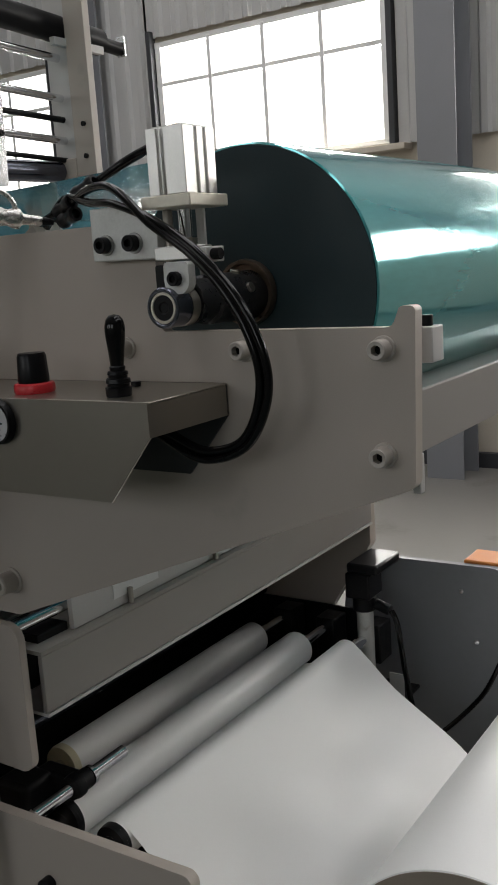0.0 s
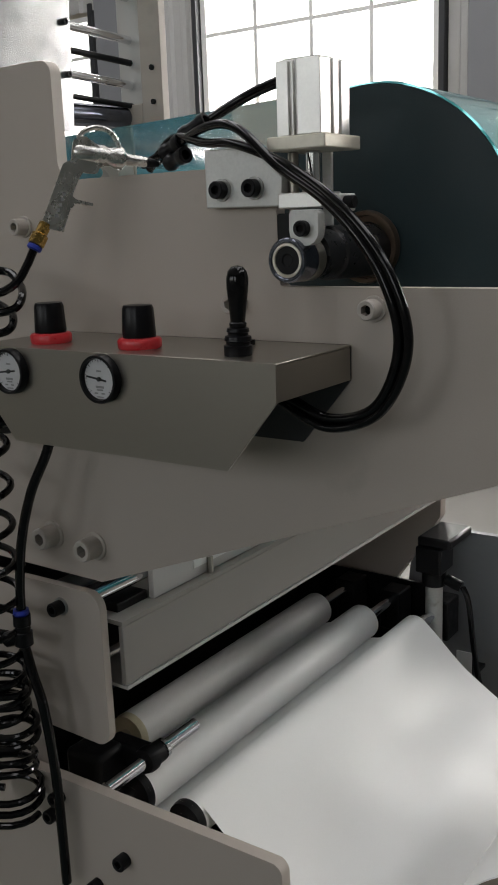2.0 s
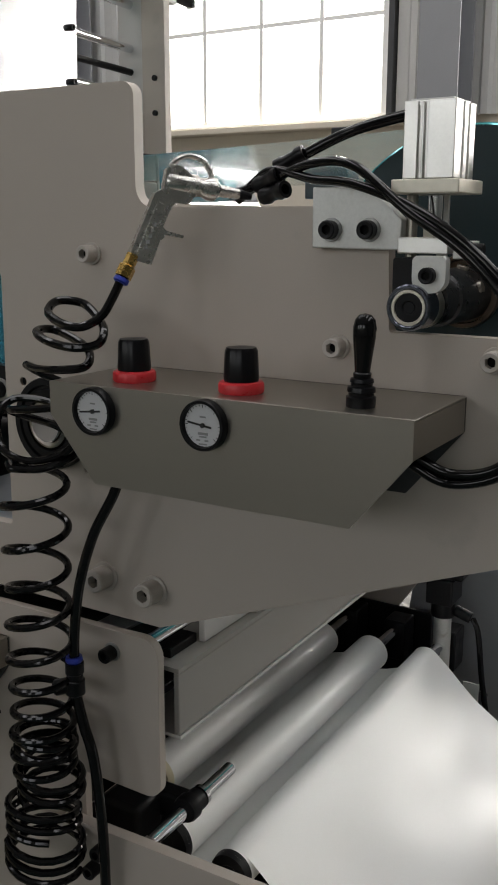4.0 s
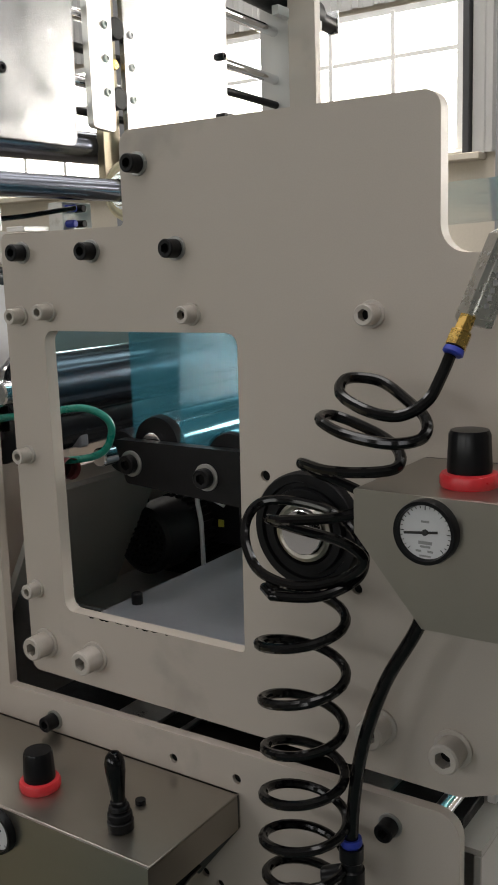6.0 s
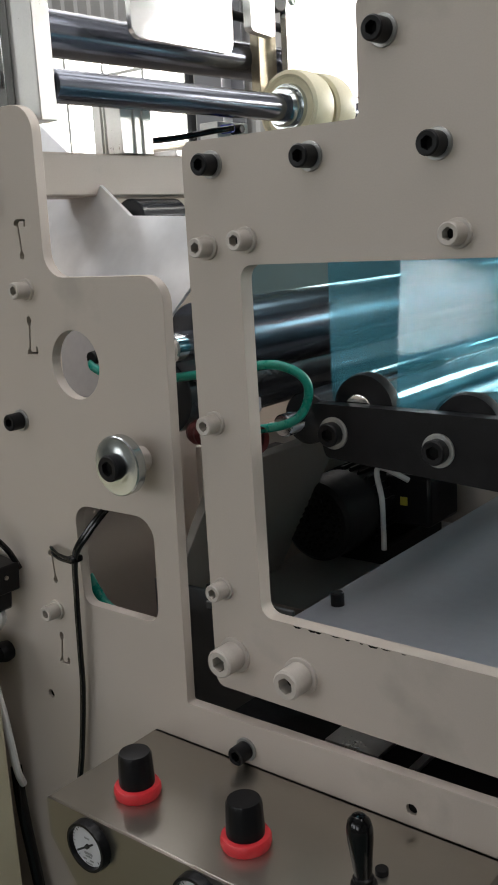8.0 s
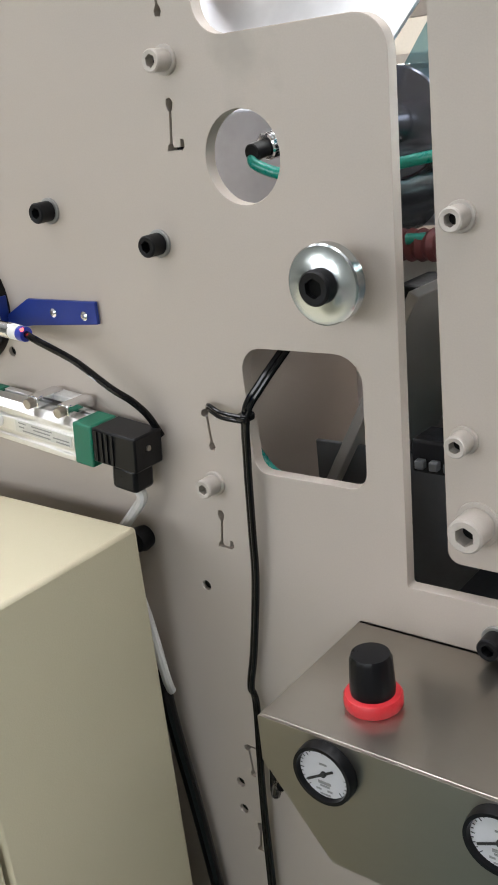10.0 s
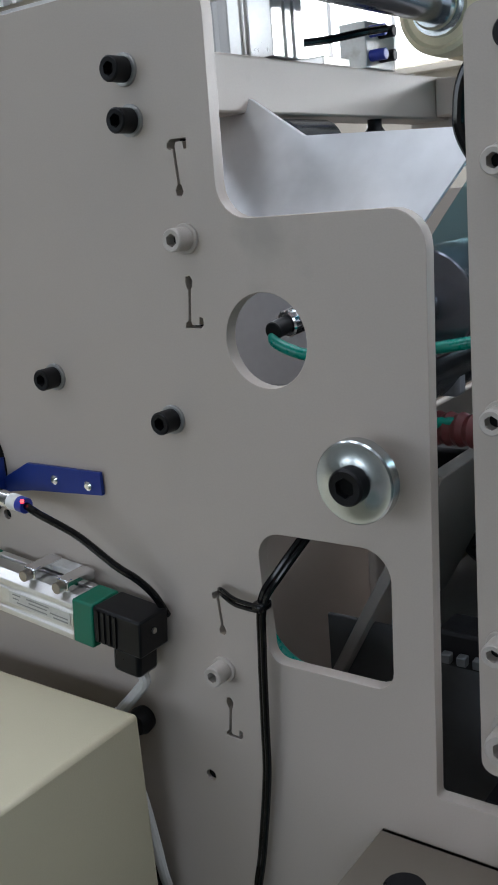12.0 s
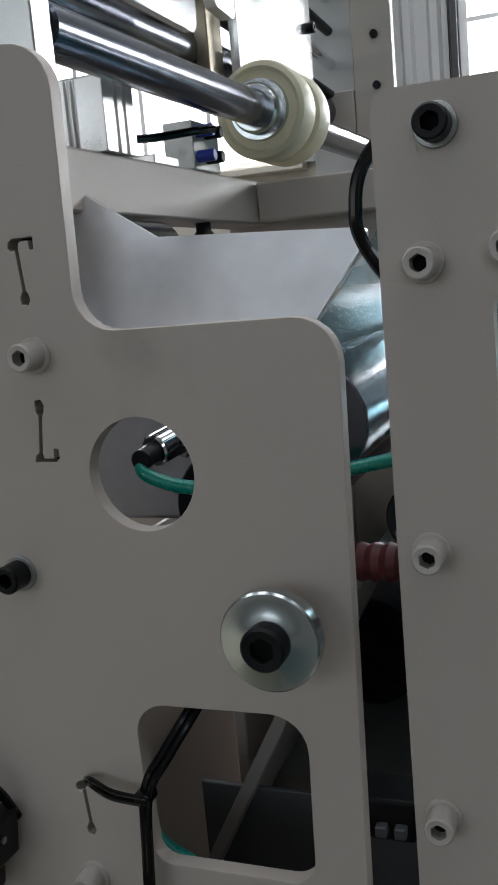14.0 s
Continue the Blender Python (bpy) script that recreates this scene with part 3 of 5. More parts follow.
# ---- operator boxes ----
def regulator(parent_name, x, y, z, tall=0.0325):
    t = thing("pressure_regulator", "black ribbed regulator knob over a red locking ring", "regulator", "regulator knobs", at=(x, y, z))
    bm = bmesh.new()
    seg = 48
    prof = [(0.0085, 0.0126), (0.011, 0.0129), (tall - 0.0025, 0.0120), (tall, 0.0108), (tall + 0.0006, 0.0)]
    lathe(bm, (x, y, z), (0, 0, 1), [(0.007, 0), (0.007, 0.0126)] + prof, seg)
    for v in bm.verts:
        h = v.co.z - z
        if 0.012 < h < tall - 0.001:
            a = math.atan2(v.co.y - y, v.co.x - x)
            k = 1 - 0.035 * (math.cos(a * 16) > 0.2)
            v.co.x, v.co.y = x + (v.co.x - x) * k, y + (v.co.y - y) * k
    part("knob", bm, PLASTIC, t)
    bm = bmesh.new()
    lathe(bm, (x, y, z), (0, 0, 1), [(0, 0), (0, 0.0160), (0.0015, 0.0168), (0.0062, 0.0168), (0.0078, 0.0158), (0.0084, 0.0135), (0.0084, 0)], 48)
    for v in bm.verts:
        h = v.co.z - z
        if 0.001 < h < 0.0065:
            a = math.atan2(v.co.y - y, v.co.x - x)
            k = 1 - 0.03 * (math.cos(a * 12) > 0.3)
            v.co.x, v.co.y = x + (v.co.x - x) * k, y + (v.co.y - y) * k
    part("ring", bm, RED, t)


def gauge(x, y, z, needle):
    t = thing("pressure_gauge", "black-rimmed round pressure gauge with a white dial", "gauge", "pressure gauges", at=(x, y, z))
    r = 0.0185
    part("case", lathe(bmesh.new(), (x, y + 0.0055, z), (0, -1, 0), [(0, 0), (0, r), (0.010, r), (0.0125, r * 0.97), (0.0125, r * 0.86), (0.009, r * 0.82), (0.009, 0)], 44), PLASTIC, t)
    yy = y + 0.0055 - 0.0094
    dial = part("dial", lathe(bmesh.new(), (x, yy + 0.0003, z), (0, -1, 0), [(0, 0), (0, r * 0.82), (0.0004, r * 0.82), (0.0004, 0)], 40), DIAL, t)
    bm = bmesh.new()
    for i in range(25):
        a = radians(225 - 270 * i / 24)
        r1, w = (0.80 if i % 4 else 0.80) * r, 0.00022
        r0 = r1 - (0.0022 if i % 4 == 0 else 0.0012)
        m = Matrix.Translation((x, yy - 0.0004, z)) @ Matrix.Rotation(-a, 4, "Y")
        box(bm, r0, r1, -0.0001, 0.0001, -w, w, m)
    part("scale", bm, INK, dial)
    bm = bmesh.new()
    for dx, dz, w, h in ((0, 0.006, 0.0024, 0.0006), (0, -0.006, 0.004, 0.0009), (0, -0.0082, 0.003, 0.0006), (-0.004, -0.0108, 0.0016, 0.0006), (0.003, -0.0108, 0.0016, 0.0006), (0, -0.0135, 0.0034, 0.0005)):
        box(bm, x + dx - w, x + dx + w, yy - 0.0005, yy - 0.0003, z + dz - h, z + dz + h)
    part("print_bars", bm, GREY_INK, dial)
    m = Matrix.Translation((x, yy - 0.0010, z)) @ Matrix.Rotation(radians(needle), 4, "Y")
    bm = box(bmesh.new(), -0.0125, 0.0075, -0.0002, 0.0002, -0.0007, 0.0007, m)
    rod(bm, (x, yy, z), (x, yy - 0.0018, z), 0.0017, seg=14)
    part("needle", bm, INK, t)


def toggle(x, y, z, lean=0.0):
    t = thing("toggle_lever", "black rubber-booted toggle lever", "lever", "toggle levers", at=(x, y, z))
    d = Vector((lean, 0, 1)).normalized()
    part("boot", lathe(bmesh.new(), (x, y, z), d, [(0, 0), (0, 0.0098), (0.007, 0.0102), (0.0078, 0.0085), (0.0098, 0.0085), (0.0105, 0.0097), (0.0135, 0.0092), (0.0142, 0.0073),
                                                   (0.016, 0.0073), (0.0168, 0.0082), (0.019, 0.0076), (0.0196, 0.0058), (0.0225, 0.0062), (0.0235, 0.0050), (0.0235, 0)], 28), PLASTIC, t)
    part("grip", lathe(bmesh.new(), (x, y, z), d, [(0.022, 0), (0.022, 0.0050), (0.034, 0.0062), (0.046, 0.0076), (0.053, 0.0078), (0.058, 0.0066), (0.061, 0.0040), (0.062, 0)], 24), RUBBER, t)


def operator_box(x0, x1, yf, yb, top, drop, side, cut, label):
    t = thing("operator_box", label, "control box", "operator boxes", at=((x0 + x1) / 2, yf, top - drop))
    k = 0.0018
    front = rounded([(x0, top, 0.001), (x1, top, 0.001), (x1, top - side, 0.001), (x1 - cut, top - drop, 0.001), (x0 + cut, top - drop, 0.001), (x0, top - side, 0.001)], 2)
    part("front_panel", sheet(front, [], yf, yf + k), STEEL, t, bevel=0.0008)
    part("top_panel", B(x0, x1, yf + k, yb, top - k, top), STEEL, t, bevel=0.0008)
    part("end_panel", B(x0, x0 + k, yf + k, yb, top - side, top - k), STEEL, t)
    part("end_panel", B(x1 - k, x1, yf + k, yb, top - side, top - k), STEEL, t)
    part("back_panel", sheet(front, [], yb - 0.003, yb - 0.001), DARK, t)
    return t


U_X0, U_X1, U_Y, U_TOP = -0.738, -0.439, 0.527, 1.4045
operator_box(U_X0, U_X1, U_Y, Y0, U_TOP, 0.077, 0.026, 0.042, "brushed stainless operator box on the side plate")
for x, y in ((-0.682, 0.562), (-0.584, 0.560)):
    regulator("", x, y, U_TOP)
for x, n in ((-0.692, -6), (-0.593, 8)):
    gauge(x, U_Y, 1.3855, n)
toggle(-0.487, 0.553, U_TOP, 0.03)
L_X0, L_X1, L_Y, L_TOP = -1.189, -0.892, 0.505, 1.120
operator_box(L_X0, L_X1, L_Y, AF - 0.0005, L_TOP, 0.085, 0.030, 0.042, "brushed stainless operator box with scuffed top")
for x, y in ((-1.137, 0.545), (-1.037, 0.543)):
    regulator("", x, y, L_TOP)
for x, n in ((-1.144, -32), (-1.045, -25)):
    gauge(x, L_Y, 1.1005, n)
toggle(-0.941, 0.533, L_TOP, -0.05)
for x, y, z in ((-0.512, 0.603, U_TOP), (-0.950, 0.566, L_TOP)):
    plug = solid("blanking_plug", R((x, y, z), (x, y, z + 0.004), 0.0042, seg=20), PLASTIC, "small black blanking plug in the box top", "plug", "blanking plugs")


# ---- film roll and its web ----
AX, AZ, AR, AY = -0.4745, 1.4735, 0.1255, 0.725
roll = thing("film_roll", "large glossy teal plastic film roll", "film roll", at=(AX, AY, AZ - AR))
part("winding", lathe(bmesh.new(), (AX, AY + 0.0005, AZ), (0, 1, 0), [(0, AR - 0.0015), (0.0015, AR), (0.60, AR), (0.60, AR - 0.001), (0.60, 0.02)], 96), TEAL, roll)
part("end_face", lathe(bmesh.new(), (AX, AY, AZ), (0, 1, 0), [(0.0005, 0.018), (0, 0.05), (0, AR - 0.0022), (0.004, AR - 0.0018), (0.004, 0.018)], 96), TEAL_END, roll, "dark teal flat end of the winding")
chuck = thing("roll_chuck", "dark steel chuck ring in the film roll's core", "chuck", at=(AX, 0.645, AZ))
part("ring", lathe(bmesh.new(), (AX, AY - 0.001, AZ - 0.002), (0, -1, 0), [(0, 0.020), (0, 0.0285), (0.004, 0.0295), (0.009, 0.0285), (0.009, 0.0255), (0.003, 0.0245), (0.003, 0.020)], 44), material("brown_steel", (0.16, 0.12, 0.09), 0.35, 0.8, var=0.2, scale=50), chuck)
part("hub", lathe(bmesh.new(), (AX, AY, AZ - 0.004), (0, -1, 0), [(0, 0), (0, 0.0215), (0.070, 0.0205), (0.072, 0.0185), (0.095, 0.0180), (0.095, 0)], 40), material("dark_steel", (0.05, 0.05, 0.052), 0.32, 0.7, var=0.15, scale=40), chuck)
for a in (20, 75, 130):
    part("set_screw", R((AX + 0.0195 * math.cos(radians(a)), AY - 0.030, AZ - 0.004 + 0.0195 * math.sin(radians(a))), (AX + 0.0235 * math.cos(radians(a)), AY - 0.030, AZ - 0.004 + 0.0235 * math.sin(radians(a))), 0.0045, seg=12), STEEL, chuck)

top_path = arc(AX, AZ, AR + 0.001, 80, 92, 5) + [(-0.70, 1.590), (-0.985, 1.580)] + arc(-1.062, 1.550, 0.029, 88, 182, 8)[1:]
web = thing("film_web", "translucent teal plastic film running over rollers", "film", at=(-0.9, 0.74, 1.4))
part("upper_run", ribbon(top_path, 0.735, 1.32, steps=6), FILM_LIT, web)
part("slanting_run", ribbon([(-1.088, 1.562), (-1.120, 1.545), (-1.149, 1.525), (-1.193, 1.468), (-1.222, 1.428)], 0.742, 1.32, steps=6), FILM, web)
part("hanging_loop", ribbon([(-1.092, 1.550)] + arc(-1.064, 1.368, 0.0285, 180, 360, 18) + [(-1.030, 1.470), (-1.025, 1.530)], 0.745, 1.32, steps=6), FILM, web)
part("lower_run", ribbon(arc(-0.978, 1.358, 0.0285, 170, 75, 12) + [(-0.70, 1.425)], 0.745, 1.32, steps=6), FILM, web)

for run in web.children:
    run.visible_shadow = False


def roller(x, z, r, y0, y1, mat, label, journal=0.0, cap=None, near=0.035):
    t = thing("roller", label, "roller", "web rollers", at=(x, y0, z))
    part("barrel", R((x, y0, z), (x, y1, z), r, seg=48, ch=0.001), mat, t)
    j = journal or r * 0.45
    part("journal", R((x, y0 - near, z), (x, y0, z), j), CHROME, t)
    part("journal", R((x, y1, z), (x, y1 + 0.035, z), j), CHROME, t)
    if cap:
        part("end_ring", lathe(bmesh.new(), (x, y0 - 0.004, z), (0, 1, 0), [(0, j), (0, r * 0.96), (0.006, r * 1.01), (0.010, r * 1.01), (0.010, j)], 40), cap, t)
    return t


roller(-1.062, 1.550, 0.0275, 0.73, 1.36, CHROME, "chrome guide roller under the teal film", 0.010)
roller(-1.064, 1.368, 0.0270, 0.748, 1.36, CHROME, "chrome guide roller with a black end bearing", 0.012, BLACK, 0.012)
roller(-0.978, 1.358, 0.0270, 0.748, 1.36, CHROME, "chrome guide roller with a black end bearing", 0.012, BLACK, 0.012)
roller(-1.190, 1.420, 0.0330, 0.70, 1.36, ROLLER, "dark polished steel roller inside the frame", 0.012)
roller(-1.235, 1.375, 0.0340, 0.70, 1.36, BLACK_ROLL, "black rubber roller inside the frame", 0.012)
roller(-1.150, 1.345, 0.0230, 0.79, 1.36, BLACK_ROLL, "thin black roller inside the frame", 0.010)

# ---- inside of the print unit ----
arm = thing("roller_bracket", "black steel roller bracket with two bolts", "bracket", at=(-0.95, 0.722, 1.33))
part("bar", sheet(rounded([(-1.098, 1.374, 0.004), (-0.80, 1.372, 0.004), (-0.80, 1.312, 0.004), (-1.085, 1.332, 0.006)]), [], 0.722, 0.734), BLACK, arm, bevel=0.001)
for x, z in ((-1.077, 1.352), (-0.989, 1.347)):
    bolt(arm, x, z, 0.722, 0.0092, 0.010, BLACK, 0.0125)
shelf = thing("shelf_plate", "grey steel shelf plate behind the side plate's window", "shelf", at=(-0.95, 0.66, 1.205))
part("plate", B(-1.095, -0.76, 0.652, 1.39, 1.205, 1.213), SHELF, shelf, bevel=0.001)
part("stud", lathe(bmesh.new(), (-1.078, 0.720, 1.213), (0, 0, 1), [(0, 0), (0, 0.0055), (0.010, 0.0055), (0.011, 0.0045), (0.011, 0)], 18), BLACK, shelf)

motor = thing("electric_motor", "black electric motor with a perforated fan cover", "motor", at=(-1.185, 0.89, 1.15))
MX, MZ, MR = -1.220, 1.211, 0.043
part("fan_cover", lathe(bmesh.new(), (MX, 0.895, MZ), (0, 1, 0), [(0.004, 0), (0.002, MR * 0.5), (0, MR * 0.88), (0.004, MR * 0.98), (0.010, MR), (0.055, MR), (0.055, MR * 0.9)], 48), BLACK, motor)
body = lathe(bmesh.new(), (MX, 0.951, MZ), (0, 1, 0), [(0, 0), (0, MR * 0.92), (0.15, MR * 0.92), (0.155, MR * 0.8), (0.155, 0)], 48)
for k in range(26):
    a = 2 * math.pi * k / 26
    m = Matrix.Translation((MX, 0, MZ)) @ Matrix.Rotation(a, 4, "Y")
    part("fin", box(bmesh.new(), MR * 0.925, MR * 1.03, 0.958, 1.09, -0.0012, 0.0012, m), BLACK, motor)
part("housing", body, BLACK, motor)
fan = bmesh.new()
for ring, cnt in ((0.22, 8), (0.40, 14), (0.56, 20), (0.72, 26)):
    for k in range(cnt):
        a = 2 * math.pi * k / cnt
        rod(fan, (MX + MR * ring * math.cos(a), 0.8985, MZ + MR * ring * math.sin(a)), (MX + MR * ring * math.cos(a), 0.8945, MZ + MR * ring * math.sin(a)), 0.0021, seg=8)
part("grille", fan, SOCKET, motor)
part("terminal_box", B(MX + 0.030, MX + 0.085, 0.985, 1.05, MZ - 0.02, MZ + 0.035), PLASTIC, motor, bevel=0.004)
part("warning_plate", B(MX + 0.050, MX + 0.058, 0.9835, 0.985, MZ + 0.002, MZ + 0.011), material("yellow_sticker", (0.35, 0.33, 0.04), 0.5), motor)
part("foot", B(MX - 0.05, MX + 0.05, 0.96, 1.08, 1.1505, MZ - MR * 0.8), BLACK, motor, bevel=0.003)
part("cable", T([(MX + 0.06, 0.985, MZ + 0.03), (MX + 0.035, 0.965, MZ + 0.045), (MX + 0.045, 0.955, MZ + 0.012), (MX + 0.046, 0.955, MZ - 0.04)], 0.003), material("grey_cable", (0.5, 0.5, 0.5), 0.5), motor)
solid("motor_plate", B(-1.282, -1.098, 0.82, 1.39, 1.135, 1.150), BEAM, "dark grey steel plate that carries the motor", "plate", bevel=0.001)
inner = thing("partition", "pale grey steel partition of the print unit", "partition", at=(-1.2, 1.15, 1.15))
part("panel", sheet(rounded([(-1.60, 1.34, 0.004), (-1.04, 1.33, 0.004), (-1.04, 0.9, 0.004), (-1.60, 0.9, 0.004)]), [], 1.13, 1.14), PAINT, inner, bevel=0.001)
brace = thing("diagonal_brace", "grey steel brace behind the square opening", "brace", at=(-1.25, 0.75, 1.2))
bm = bmesh.new()
for (xa, za), (xb, zb) in (((-1.275, 1.150), (-1.195, 1.300)),):
    dx, dz = xb - xa, zb - za
    m = Matrix.Translation(((xa + xb) / 2, 0.80, (za + zb) / 2)) @ Matrix.Rotation(-math.atan2(dz, dx), 4, "Y")
    box(bm, -0.10, 0.10, -0.09, 0.10, -0.004, 0.004, m)
part("bar", bm, BEAM, brace, bevel=0.001)
part("dark_block", B(-1.285, -1.225, 0.86, 0.92, 1.245, 1.285), BLACK, brace, bevel=0.003)

tray = thing("ink_tray", "satin steel ink tray wall with water spots", "tray", at=(-1.2, 0.74, 1.42))


TRAY_OUT = rounded([(-1.50, 1.652, 0.002), (-1.338, 1.560, 0.002), (-1.275, 1.524, 0.004), (-1.152, 1.517, 0.004), (-1.198, 1.440, 0.004), (-1.50, 1.440, 0.004)])
tray_bm = sheet(TRAY_OUT, [], 0.718, 0.722)
for v in tray_bm.verts:
    v.co.y += (v.co.z - 1.52) * 0.55
part("wall", tray_bm, TRAY, tray, bevel=0.0008)

rail = thing("cross_frame", "beige steel box-section cross frame", "frame", at=(-1.35, 0.75, 1.54))
part("rail", B(-1.365, -1.325, 0.66, 1.06, 1.543, 1.580), PAINT, rail, bevel=0.002)
part("rail", B(-1.3245, -1.02, 1.028, 1.060, 1.545, 1.578), PAINT, rail, bevel=0.002)
part("gusset", B(-1.365, -1.02, 1.0605, 1.066, 1.500, 1.580), PAINT, rail, bevel=0.001)
part("strip", B(-1.360, -1.330, 0.845, 0.885, 1.5805, 1.587), ALU, rail, bevel=0.001)
clamp_roll = roller(-1.330, 1.522, 0.019, 0.775, 0.835, BLACK_ROLL, "short black roller beneath the cross frame", 0.008, None, 0.01)
solid("knob_screw", lathe(bmesh.new(), (-1.335, 0.93, 1.519), (0, 0, 1), [(0, 0), (0, 0.014), (0.010, 0.0145), (0.012, 0.010), (0.018, 0.006), (0.024, 0.006), (0.024, 0)], 20), BLACK, "black knurled knob under the cross frame", "knob")


def air_cylinder(x0, x1, y0, y1, z0, z1, label):
    t = thing("air_cylinder", label, "cylinder", "air cylinders", at=((x0 + x1) / 2, y0, z0))
    w, d, s = x1 - x0, y1 - y0, 0.0026
    g = lambda a, b: [(a, 0), (a, s), (b, s), (b, 0)]
    out = [(x0, y0)] + [(x0 + w * u, y0 + v) for q in (0.28, 0.40) for u, v in g(q, q + 0.07)] + [(x1, y0)]
    out += [(x1 - v, y0 + d * u) for q in (0.34, 0.62) for u, v in g(q, q + 0.10)] + [(x1, y1), (x0, y1)]
    part("barrel", sheet(out, [], z0, z1, lambda x, z, y: (x, z, y)), ALU, t, bevel=0.0006)
    part("cap", B(x0 + 0.003, x1 - 0.003, y0 + 0.004, y1 - 0.003, z1, z1 + 0.0015), ALU_DULL, t)
    return t


air_cylinder(-1.358, -1.322, 0.765, 0.805, 1.5805, 1.625, "grooved aluminium air cylinder on the cross frame")
valve = thing("flow_valve", "small aluminium valve with blue push fittings", "valve", at=(-1.33, 0.92, 1.58))
part("body", B(-1.350, -1.326, 0.905, 0.955, 1.5805, 1.616), ALU_DULL, valve, bevel=0.001)
for y in (0.912, 0.928):
    for z in (1.590, 1.608):
        part("fitting", R((-1.326, y, z), (-1.312, y, z), 0.0045, seg=14), BLUE if y < 0.92 else BLACK, valve)
part("air_line", T([(-1.312, 0.912, 1.608), (-1.318, 0.885, 1.604), (-1.335, 0.85, 1.598), (-1.345, 0.81, 1.594)], 0.003), RUBBER, valve)

# ---- overhead shafts and slitter wheels ----
s1 = thing("slitter_shaft", "polished dark shaft with two cream nylon wheels", "shaft", at=(-1.305, 0.66, 1.63))
part("shaft", R((-1.305, 0.669, 1.629), (-1.305, 1.45, 1.634), 0.0138, seg=32), ROLLER, s1)
for y in (0.998, 1.042):
    part("wheel", lathe(bmesh.new(), (-1.305, y, 1.632), (0, 1, 0), [(0, 0.023), (0.002, 0.0248), (0.003, 0.031), (0, 0.034), (0.002, 0.038), (0.007, 0.0396), (0.026, 0.0396), (0.033, 0.038), (0.035, 0.033), (0.033, 0.022)], 48), CREAM, s1)
part("collar", lathe(bmesh.new(), (-1.305, 0.984, 1.632), (0, 1, 0), [(0, 0.0138), (0, 0.018), (0.004, 0.020), (0.011, 0.020), (0.011, 0.024), (0.020, 0.0255), (0.020, 0.0138)], 36), ZINC, s1)
s2 = thing("guide_shaft", "thick polished dark steel guide shaft", "shaft", at=(-1.380, 0.70, 1.69))
part("shaft", R((-1.380, 0.690, 1.688), (-1.380, 1.45, 1.697), 0.0205, seg=36), ROLLER, s2)
bar = thing("upright_bar", "pale alloy upright bar with a black socket bolt", "bar", at=(-1.340, 0.654, 1.50))
part("bar", B(-1.359, -1.3235, 0.642, 0.668, 1.50, 1.98), BRIGHT, bar, bevel=0.001)
part("side_rib", B(-1.3232, -1.294, 0.650, 0.668, 1.60, 1.98), ALU, bar, bevel=0.001)
bolt(bar, -1.340, 1.636, 0.642, 0.0071, 0.012, BLACK, 0.0092)
loop = solid("black_cable", T([(-1.100, 0.664, 1.553), (-1.126, 0.660, 1.555), (-1.141, 0.660, 1.542), (-1.146, 0.660, 1.525), (-1.143, 0.660, 1.506), (-1.118, 0.660, 1.470)], 0.0032), RUBBER, "black cable looping behind the side plate", "cable")
posts = thing("shaft_stand", "grey steel stand that carries the overhead shafts", "stand", at=(-1.31, 1.36, 1.45))
part("post", B(-1.335, -1.285, 1.452, 1.47, 1.40, 2.20), PAINT, posts, bevel=0.001)
part("arm", B(-1.415, -1.336, 1.452, 1.466, 1.665, 1.72), PAINT, posts, bevel=0.002)
for z in (1.50, 1.53, 1.72, 1.78):
    part("screw", R((-1.306, 1.452, z), (-1.306, 1.447, z), 0.005, seg=14), BLACK, posts)


# ---- tall frame behind with bright plates ----
def yz_plate(name, corners, x, thick, mat, label, screws=()):
    t = thing(name, label, "plate", "upright plates", at=(x, corners[0][0], min(c[1] for c in corners)))
    part("plate", sheet(rounded(corners), [], x - thick, x, lambda a, b, c: (c, a, b)), mat, t, bevel=0.0008)
    for y, z, r, m in screws:
        b = lathe(bmesh.new(), (x, y, z), (1, 0, 0), [(0, 0), (0, r), (0.0022, r), (0.003, r * 0.85), (0.003, r * 0.5), (0.001, r * 0.5), (0.001, 0)] if m is not BLACK else [(0, 0), (0, r), (0.008, r), (0.009, r * 0.85), (0.009, r * 0.5), (0.005, r * 0.5), (0.005, 0)], 20)
        part("screw", b, m, t)
    return t


yz_plate("bright_plate", [(0.785, 2.25, 0.01), (0.958, 2.25, 0.01), (0.943, 1.683, 0.012), (0.797, 1.684, 0.012)], -1.330, 0.006, BRIGHT, "shiny aluminium plate hanging over the machine",
         [(0.823, 1.757, 0.0062, BLACK)])
strip = yz_plate("bright_plate", [(0.963, 2.25, 0.004), (1.012, 2.25, 0.004), (1.006, 1.705, 0.006), (0.965, 1.708, 0.006)], -1.322, 0.010, ALU, "narrow aluminium strip with round screws",
                 [(y, z, 0.0052, ALU_DULL) for y in (0.994,) for z in (1.752, 1.792, 1.832, 1.90, 1.96)])
yz_plate("bright_plate", [(1.045, 2.25, 0.004), (1.29, 2.25, 0.004), (1.268, 1.66, 0.006), (1.045, 1.66, 0.006)], -1.335, 0.008, BRIGHT, "broad shiny aluminium plate beside a bearing rail",
         [(1.058, z, 0.0052, ALU_DULL) for z in (1.752, 1.792, 1.832, 1.90)] + [(1.258, z, 0.0058, BLACK) for z in (1.836, 1.752, 1.92)])
railb = thing("bearing_rail", "bronze-coloured rail with black bearing blocks", "rail", at=(-1.35, 1.028, 1.66))
